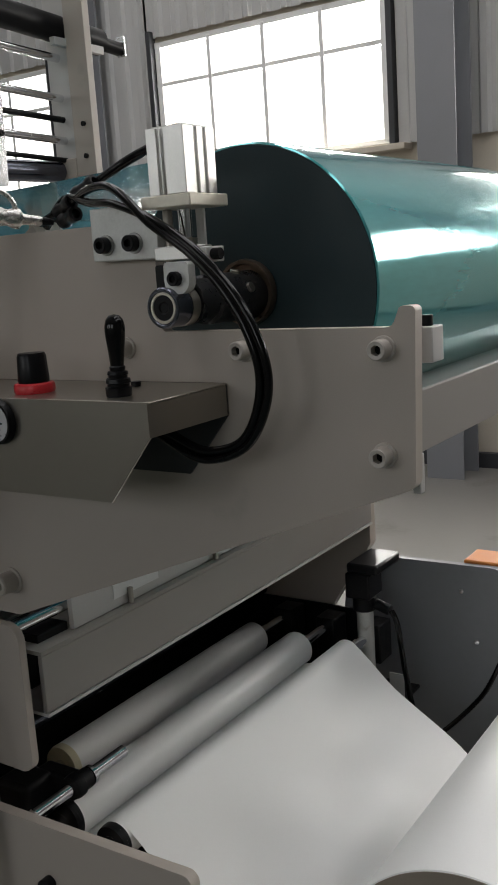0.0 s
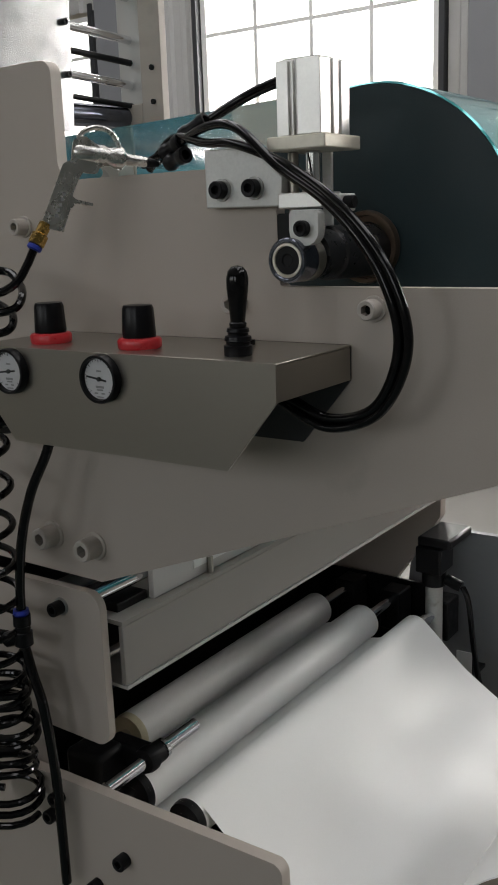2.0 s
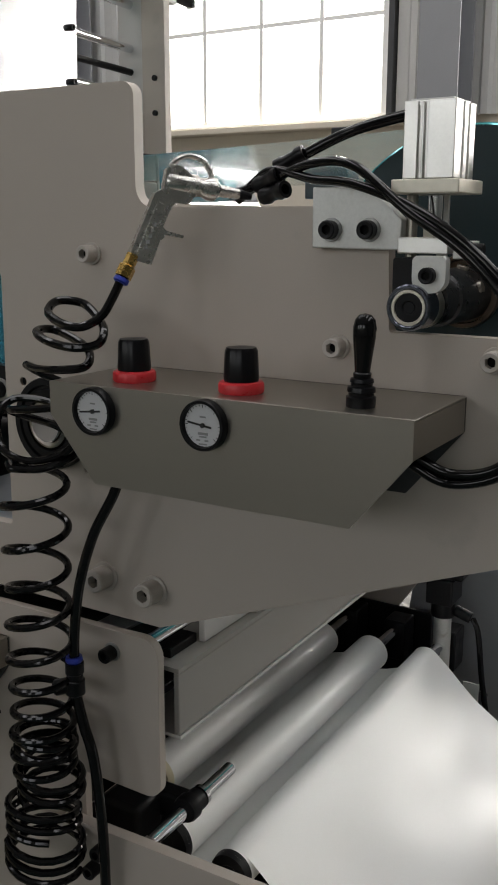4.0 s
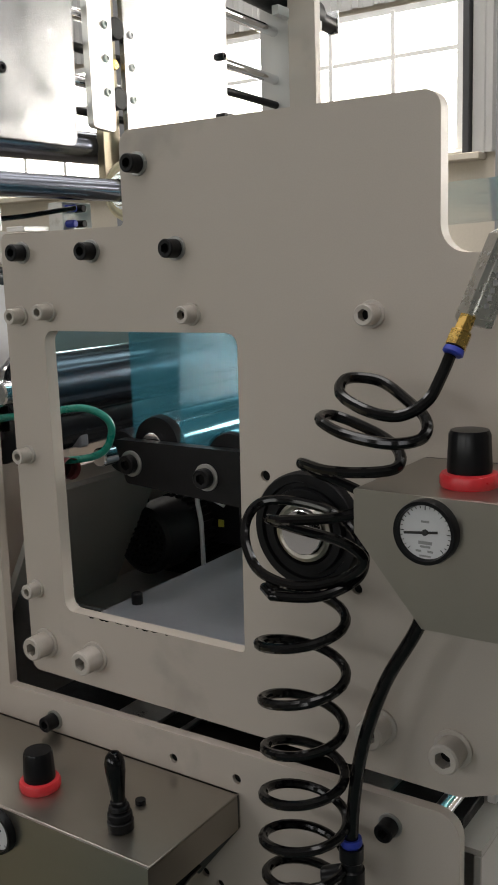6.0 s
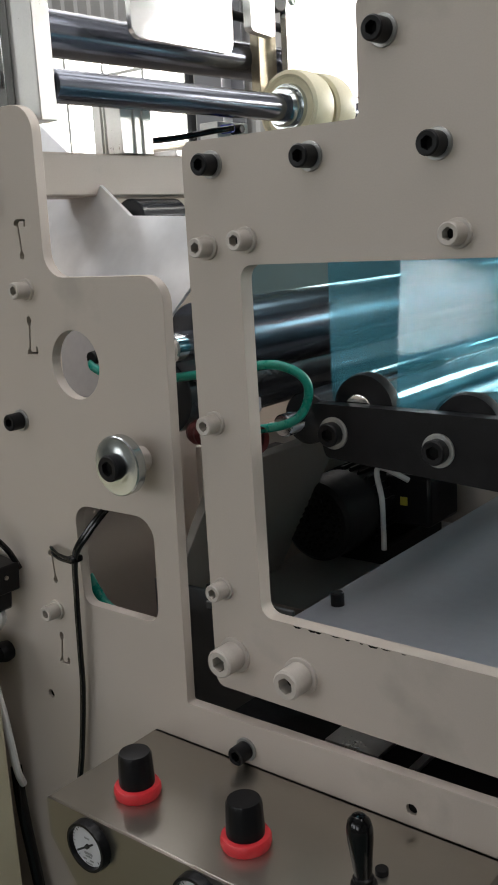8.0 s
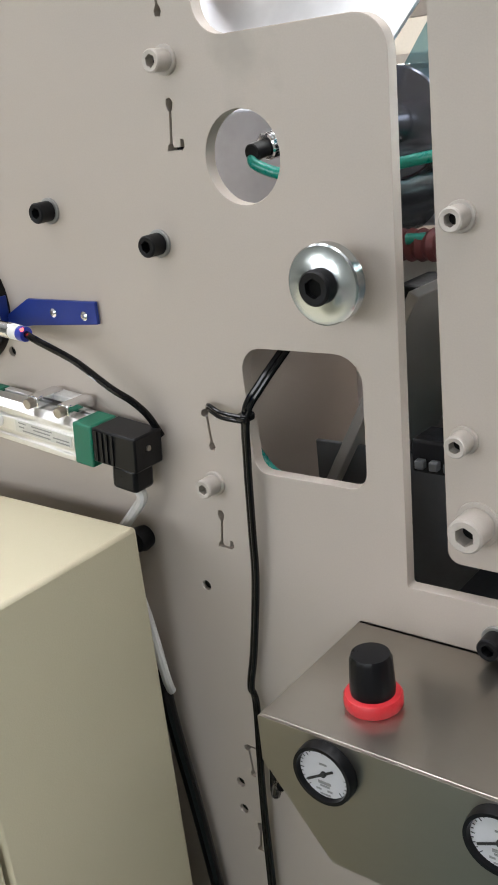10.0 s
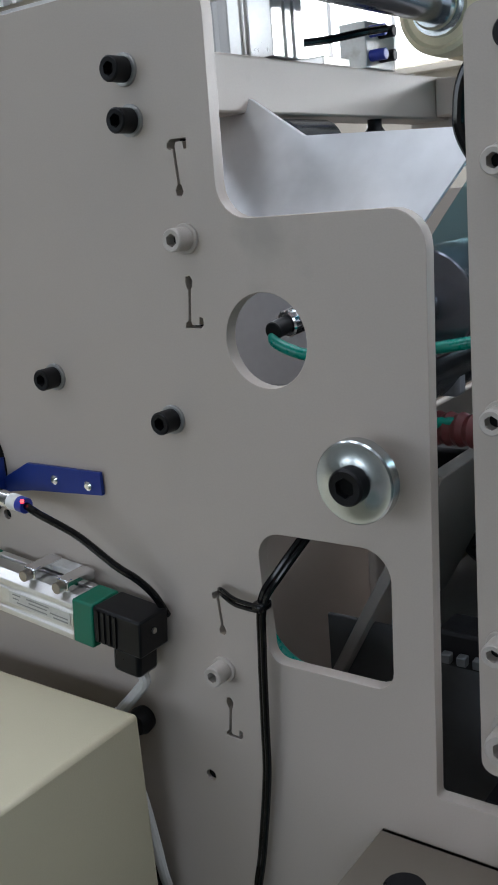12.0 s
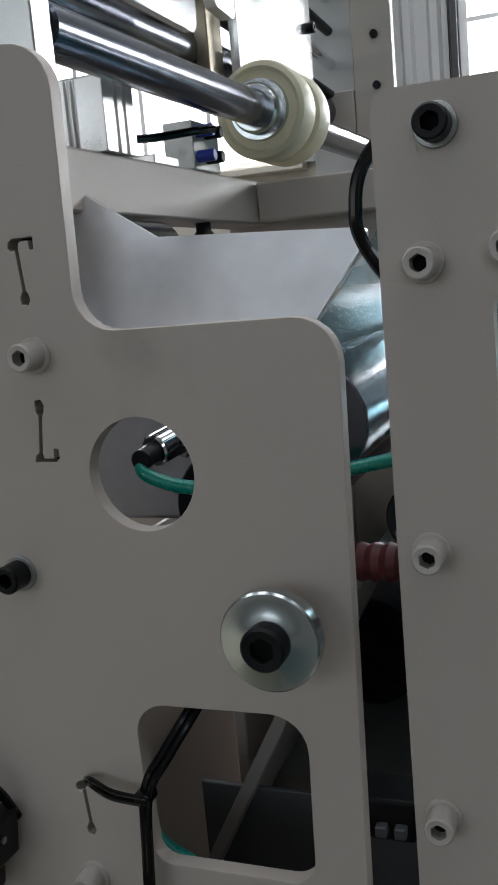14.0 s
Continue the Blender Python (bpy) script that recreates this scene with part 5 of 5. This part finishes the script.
me = bpy.data.meshes.new_from_object(mk)
bpy.data.objects.remove(mk)
me.transform(tm)
me.materials.append(GREY_INK)
mark = new("model_mark", me)
mark.parent = gun
mark.matrix_parent_inverse = Matrix.Translation(-Vector(gun.location))

air = thing("cylinder_hoses", "bundle of black air hoses with push fittings", "hose", at=(-0.45, 0.58, 1.40))
for o, r in ((0.0, 0.0035), (0.0070, 0.0035)):
    part("hose", T([(-0.650 + o, 0.652, 1.545 - o * 0.6), (-0.610, 0.645, 1.556 + o), (-0.560, 0.622, 1.566 - o * 1.6), (-0.520, 0.606, 1.562 - o * 1.7), (-0.475 + o, 0.592, 1.532), (-0.432 + o, 0.586, 1.505), (-0.399 + o, 0.584, 1.470),
                    (-0.381 + o, 0.585, 1.428), (-0.384 + o, 0.587, 1.394), (-0.402 + o * 0.6, 0.588, 1.366 - o * 0.5), (-0.434, 0.586, 1.358 - o), (-0.462, 0.582, 1.370 - o), (-0.49, 0.58, 1.382)], r, 12), RUBBER, air)
part("hose", T([(-0.64, 0.66, 1.548), (-0.60, 0.665, 1.571), (-0.55, 0.668, 1.592), (-0.485, 0.648, 1.601)], 0.0042, 12), RUBBER, air)
for p, q in (((-0.622, 0.648, 1.552), (-0.597, 0.640, 1.5605)), ((-0.612, 0.660, 1.566), (-0.588, 0.662, 1.577)), ((-0.615, 0.645, 1.544), (-0.590, 0.636, 1.549))):
    d = Vector(q) - Vector(p)
    part("fitting", lathe(bmesh.new(), p, d, [(0, 0.004), (0, 0.0066), (0.006, 0.007), (0.008, 0.0058), (0.018, 0.0058), (0.020, 0.007), (0.026, 0.0066), (0.026, 0.004)], 18), PLASTIC, air)

# ---- electrical cabinet and position sensor ----
cab = thing("electrical_cabinet", "cream powder-coated electrical cabinet", "cabinet", at=(-1.60, 0.30, FLOOR))
part("body", B(-1.90, -1.3480, 0.428, 0.586, FLOOR, 1.170), CABINET, cab, bevel=0.003)
part("door", B(-1.90, -1.3480, 0.10, 0.4245, FLOOR + 0.04, 1.170), CABINET, cab, bevel=0.003)
sensor = thing("position_sensor", "aluminium linear position sensor with green end caps", "sensor", at=(-1.42, 0.60, 1.20))
m = Matrix.Translation((-1.4325, 0.601, 1.2315)) @ Matrix.Rotation(radians(6), 4, "Y") @ Matrix.Diagonal((1, 1, 0.86, 1))
prof = [(-0.016, -0.018), (0.010, -0.018), (0.010, 0.018), (0.004, 0.018), (0.004, 0.0155), (0.000, 0.0155), (0.000, 0.018), (-0.010, 0.018), (-0.016, 0.013), (-0.016, 0.009), (-0.0145, 0.008), (-0.0145, 0.006), (-0.016, 0.005), (-0.016, -0.008), (-0.0145, -0.009), (-0.0145, -0.012), (-0.016, -0.013)]
bm = sheet(prof, [], -0.0595, 0.036, lambda a, b, c: (c, a, b))
for v in bm.verts:
    v.co = m @ v.co
part("extrusion", bm, ALU, sensor, bevel=0.0005)
for x0, x1 in ((-0.0715, -0.0597), (0.0362, 0.0545)):
    part("end_cap", box(bmesh.new(), x0, x1, -0.0165, 0.0105, -0.0185, 0.0185, m), GREEN, sensor, bevel=0.0015)
part("label_plate", box(bmesh.new(), -0.026, 0.034, -0.0166, -0.0162, -0.006, 0.0045, m), ALU_DULL, sensor)
bars = bmesh.new()
for k, (a, b, z) in enumerate(((-0.022, -0.014, 0.0025), (-0.008, 0.014, 0.0025), (-0.022, -0.016, -0.001), (-0.006, 0.012, -0.0005), (0.015, 0.032, -0.0015), (-0.018, 0.012, -0.004), (0.018, 0.032, -0.0045))):
    box(bars, a, b, -0.0168, -0.0167, z - 0.0006, z + 0.0006, m)
part("print_bars", bars, GREY_INK, sensor)
part("round_mark", lathe(bmesh.new(), m @ Vector((-0.045, -0.0162, 0.0)), (0, -1, 0), [(0, 0), (0, 0.0055), (0.0003, 0.0055), (0.0003, 0)], 24), DIAL, sensor)
for x in (-0.014, 0.018):
    part("clamp", box(bmesh.new(), x, x + 0.011, -0.012, 0.014, 0.0185, 0.028, m), CHROME, sensor, bevel=0.001)
    part("clamp_screw", R(m @ Vector((x + 0.0055, -0.012, 0.023)), m @ Vector((x + 0.0055, -0.018, 0.023)), 0.004, seg=14), STEEL, sensor)
part("mount_bar", box(bmesh.new(), -0.006, 0.024, 0.004, 0.016, 0.020, 0.026, m), ALU_DULL, sensor, bevel=0.001)
plug = part("connector", box(bmesh.new(), 0.0547, 0.0955, -0.016, 0.012, -0.012, 0.018, m), PLASTIC, sensor, bevel=0.0015)
for k in range(4):
    part("rib", box(bmesh.new(), 0.058 + k * 0.005, 0.0605 + k * 0.005, -0.0172, -0.0162, -0.010, 0.016, m), PLASTIC, plug)
part("connector_foot", box(bmesh.new(), 0.067, 0.090, -0.012, 0.008, -0.034, -0.0122, m), PLASTIC, sensor, bevel=0.003)
part("screw", R(m @ Vector((0.0955, -0.003, 0.006)), m @ Vector((0.097, -0.003, 0.006)), 0.002, seg=10), STEEL, plug)
part("cable", T([m @ Vector((0.079, 0, -0.034)), (-1.352, 0.600, 1.186), (-1.362, 0.601, 1.174), (-1.380, 0.603, 1.156)], 0.0040), material("pale_cable", (0.55, 0.54, 0.52), 0.5), sensor)
part("rod", R(m @ Vector((-0.18, 0, 0)), m @ Vector((-0.076, 0, 0)), 0.005, seg=18), CHROME, sensor)
solid("cable_grommet", lathe(bmesh.new(), (-1.374, AF, 1.143), (0, -1, 0), [(0, 0), (0, 0.009), (0.006, 0.010), (0.012, 0.008), (0.012, 0)], 24), BLACK, "black rubber grommet in the frame plate", "grommet")
solid("white_cable", T([(-1.3860, 0.6050, 1.1540), (-1.3780, 0.6020, 1.1190), (-1.3670, 0.6000, 1.0890), (-1.3610, 0.6000, 1.0590), (-1.3590, 0.6020, 1.0320), (-1.3640, 0.6100, 1.0140)], 0.0036), FRAME, "white cable running down beside the cabinet", "cable")
solid("black_cable", T([(-1.3720, 0.6100, 1.0290), (-1.3670, 0.6070, 1.0040), (-1.3620, 0.6060, 0.9740), (-1.3510, 0.6060, 0.9040), (-1.3340, 0.6080, 0.7540)], 0.0055), RUBBER, "thick black cable running down beside the cabinet", "cable")

prox = thing("proximity_sensor", "nickel proximity sensor on a blue bracket", "sensor", at=(-1.4220, 0.5900, 1.3120))
part("bracket", sheet([(-1.3850, 1.3225), (-1.3850, 1.3065), (-1.4540, 1.3025), (-1.4820, 1.2985), (-1.4820, 1.3095), (-1.4560, 1.3225)], [], AF - 0.004, AF - 0.001), BLUE_PAINT, prox, "blue anodised bracket", bevel=0.0005)
part("bracket_tab", B(-1.4855, -1.4825, 0.580, 0.6175, 1.300, 1.324), BLUE_PAINT, prox, bevel=0.0005)
for x, z in ((-1.4280, 1.3135), (-1.3960, 1.3125)):
    part("screw", lathe(bmesh.new(), (x, AF - 0.004, z), (0, -1, 0), [(0, 0), (0, 0.0036), (0.0016, 0.0034), (0.0026, 0.002), (0.0026, 0)], 16), CHROME, prox)
P0, P1 = Vector((-1.4970, 0.5860, 1.3125)), Vector((-1.4200, 0.5800, 1.3065))
pd = (P1 - P0).normalized()
part("barrel", rod(bmesh.new(), P0 + pd * 0.012, P1 - pd * 0.016, 0.0058, seg=24), CHROME, prox)
part("tip", rod(bmesh.new(), P0, P0 + pd * 0.012, 0.0056, seg=24), BLUE, prox)
part("nut", lathe(bmesh.new(), P0 + pd * 0.026, pd, [(0, 0.005), (0, 0.0098), (0.004, 0.0098), (0.004, 0.005)], 6), CHROME, prox)
part("nut", lathe(bmesh.new(), P0 + pd * 0.033, pd, [(0, 0.005), (0, 0.0098), (0.004, 0.0098), (0.004, 0.005)], 6), CHROME, prox)
part("sleeve", rod(bmesh.new(), P1 - pd * 0.016, P1 - pd * 0.007, 0.0056, seg=20), FRAME, prox)
part("tail", rod(bmesh.new(), P1 - pd * 0.007, P1, 0.0054, seg=20), BLUE, prox)
part("indicator", lathe(bmesh.new(), P1 + Vector((0, -0.003, 0.004)), (0.3, -0.7, 0.6), [(0, 0), (0, 0.0014), (0.0012, 0.001), (0.0014, 0)], 10), LED, prox, "glowing red indicator")
part("cable", T([P1, P1 + pd * 0.012 + Vector((0, 0, -0.003)), (-1.3870, 0.5900, 1.2870), (-1.3620, 0.5960, 1.2680), (-1.3500, 0.6020, 1.2580), (-1.3420, 0.6080, 1.2460), (-1.3380, 0.6140, 1.2300)], 0.0026), RUBBER, prox)

tie = thing("cable_drop", "black cable tied to the frame plate beside the opening", "cable", at=(-1.2645, 0.6110, 1.0040))
part("drop", T([(-1.2255, 0.6460, 1.3160), (-1.2355, 0.6270, 1.2960), (-1.2475, 0.6150, 1.2760), (-1.2575, 0.6100, 1.2580), (-1.2610, 0.6100, 1.2240), (-1.2645, 0.6110, 1.1730), (-1.2675, 0.6120, 1.1340), (-1.2765, 0.6120, 1.0760), (-1.2825, 0.6110, 1.0440), (-1.2795, 0.6110, 1.0290), (-1.2840, 0.6110, 0.9520), (-1.2870, 0.6110, 0.8610), (-1.2890, 0.6110, 0.7080)], 0.0025), RUBBER, tie)
part("drop", T([(-1.2215, 0.6460, 1.3160), (-1.2325, 0.6250, 1.2940), (-1.2445, 0.6130, 1.2740), (-1.2545, 0.6080, 1.2560), (-1.2580, 0.6080, 1.2240), (-1.2615, 0.6090, 1.1730), (-1.2645, 0.6100, 1.1340), (-1.2735, 0.6100, 1.0760), (-1.2795, 0.6090, 1.0440), (-1.2765, 0.6090, 1.0290), (-1.2810, 0.6090, 0.9520), (-1.2840, 0.6110, 0.8610), (-1.2860, 0.6110, 0.7080)], 0.0020), RUBBER, tie)
part("tie", T([(-1.2565, 0.6040, 1.2560), (-1.2745, 0.6060, 1.2565), (-1.2885, 0.6110, 1.2585), (-1.2985, 0.6210, 1.2520)], 0.0014), RUBBER, tie)
part("tie", T([(-1.2565, 0.6040, 1.2530), (-1.2745, 0.6060, 1.2530), (-1.2875, 0.6110, 1.2545), (-1.2975, 0.6210, 1.2505)], 0.0014), RUBBER, tie)
part("knot", box(bmesh.new(), -1.2620, -1.2530, 0.603, 0.615, 1.2515, 1.2575), RUBBER, tie, bevel=0.002)

# ---- fittings behind the round opening ----
inlet = thing("pipe_fitting", "chrome pipe fitting with a green water hose", "fitting", at=(-1.25, 0.70, 1.41))
part("pipe", R((-1.262, 0.665, 1.414), (-1.242, 0.74, 1.426), 0.0085, seg=24), CHROME, inlet)
part("nut", lathe(bmesh.new(), (-1.257, 0.685, 1.417), (0.26, 0.95, 0.15), [(0, 0.008), (0, 0.0115), (0.012, 0.0115), (0.012, 0.008)], 6), ZINC, inlet)
part("nipple", R((-1.262, 0.650, 1.412), (-1.262, 0.668, 1.414), 0.0055, seg=18), BLACK, inlet)
part("hose", T([(-1.262, 0.668, 1.413), (-1.263, 0.652, 1.408), (-1.254, 0.651, 1.402), (-1.235, 0.655, 1.397), (-1.20, 0.665, 1.396), (-1.15, 0.685, 1.402), (-1.115, 0.70, 1.406), (-1.097, 0.712, 1.396), (-1.095, 0.716, 1.380), (-1.105, 0.712, 1.362), (-1.13, 0.70, 1.355), (-1.18, 0.69, 1.352)], 0.0036, 12), GREEN_HOSE, inlet)
part("back_block", B(-1.46, -1.205, 0.785, 0.80, 1.345, 1.437), SHELF, inlet, bevel=0.003)
part("bracket", B(-1.232, -1.215, 0.70, 0.74, 1.375, 1.44), ALU, inlet, bevel=0.002)
solid("green_hose", T([(-1.288, 0.648, 1.222), (-1.280, 0.649, 1.209), (-1.270, 0.649, 1.199), (-1.252, 0.650, 1.190), (-1.22, 0.66, 1.172)], 0.0042, 12), GREEN_HOSE, "green water hose inside the frame", "hose")
# Added sheets: one puts the gap's shade in dark grey, one blocks the hall.
screen = thing("gap_blocker", "added sheets closing off the bright view through the slot and square opening", "screen", at=(-1.20, 0.72, 1.0))
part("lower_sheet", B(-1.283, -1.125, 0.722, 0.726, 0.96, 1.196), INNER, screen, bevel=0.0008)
part("side_sheet", B(-1.340, -1.336, 0.655, 0.90, 0.96, 1.336), PAINT, screen, bevel=0.0008)
# Added black bar puts darkness behind the slots in place of shade.
backing = solid("slot_darkener", B(-1.340, -1.2845, 0.6285, 0.636, 0.86, 1.54), BLACK, "added black bar that makes the plate's slots look dark", "bar", bevel=0.001)
spring = thing("red_sleeve", "dark red corrugated sleeve between the plates", "sleeve", at=(-1.155, 0.66, 1.34))
part("sleeve", lathe(bmesh.new(), (-1.20, 0.700, 1.347), (1, -0.12, 0.02), [(0.004 * k, 0.0105 if k % 2 else 0.009) for k in range(20)], 24), RED_SPRING, spring)
bits = thing("terminal_strip", "small pale connectors below the sleeve", "connector", at=(-1.15, 0.68, 1.20))
part("block", B(-1.175, -1.140, 0.672, 0.70, 1.205, 1.228), BLACK, bits, bevel=0.002)
for k in range(3):
    part("pin", B(-1.170 + k * 0.010, -1.164 + k * 0.010, 0.666, 0.672, 1.210, 1.216), INNER, bits, bevel=0.0008)
solid("baffle_plate", B(-1.292, -1.284, 0.80, 1.39, 1.05, 1.305), PAINT, "warm grey baffle plate beside the motor", "baffle", bevel=0.002)

# Black sheets added in place of the unlit interior behind the paper rollers.
pan = thing("unlit_backing", "black sheets standing in for the unlit space behind the paper rollers", "pan", at=(-0.93, 0.70, 0.80))
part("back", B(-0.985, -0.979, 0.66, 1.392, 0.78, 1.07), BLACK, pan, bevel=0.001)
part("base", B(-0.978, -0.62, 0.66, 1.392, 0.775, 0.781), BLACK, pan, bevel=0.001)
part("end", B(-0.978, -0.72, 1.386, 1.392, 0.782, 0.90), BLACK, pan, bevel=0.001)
for x, z in ((-0.842, 0.888), (-0.760, 0.884), (-0.676, 0.886)):
    end = thing("roller_holder", "black holder block at a paper roller's far end", "holder", "roller holders", at=(x, 1.30, z))
    part("block", B(x - 0.018, x + 0.018, 1.325, 1.37, z - 0.05, z + 0.016), BLACK, end, bevel=0.003)
    part("shaft", R((x, 1.23, z), (x, 1.33, z), 0.0085, seg=18), CHROME, end)
loom = thing("cable_loom", "black cables hanging below the operator box", "cable", at=(-0.92, 0.56, 1.0))
part("cable", T([(-0.905, 0.575, 1.082), (-0.912, 0.560, 1.070), (-0.918, 0.548, 1.045), (-0.922, 0.545, 1.02), (-0.925, 0.55, 1.00)], 0.0075, 12), RUBBER, loom)
part("cable", T([(-0.93, 0.545, 1.06), (-0.932, 0.542, 1.03), (-0.934, 0.545, 0.98), (-0.936, 0.55, 0.85)], 0.0042, 10), RUBBER, loom)
part("cable", T([(-1.275, 0.62, 0.99), (-1.262, 0.60, 0.965), (-1.25, 0.59, 0.985), (-1.235, 0.575, 1.0)], 0.0036, 10), RUBBER, loom)
part("connector", B(-0.921, -0.909, 0.530, 0.545, 1.045, 1.065), FRAME, loom, bevel=0.001)

clip_block = thing("valve_block", "dark valve block with blue fittings behind the film", "valve", at=(-0.87, 1.27, 1.59))
part("block", B(-0.905, -0.835, 1.27, 1.31, 1.56, 1.640), material("dark_grey_block", (0.10, 0.11, 0.12), 0.45, 0.3, scale=30), clip_block, bevel=0.002)
part("head", B(-0.86, -0.83, 1.262, 1.30, 1.6405, 1.658), PLASTIC, clip_block, bevel=0.002)
for x in (-0.845, -0.825, -0.800):
    part("fitting", R((x, 1.268, 1.60), (x, 1.268, 1.622), 0.006, seg=14), BLUE_PAINT, clip_block)
part("rail", B(-0.834, -0.50, 1.272, 1.30, 1.585, 1.598), ALU_DULL, clip_block, bevel=0.001)
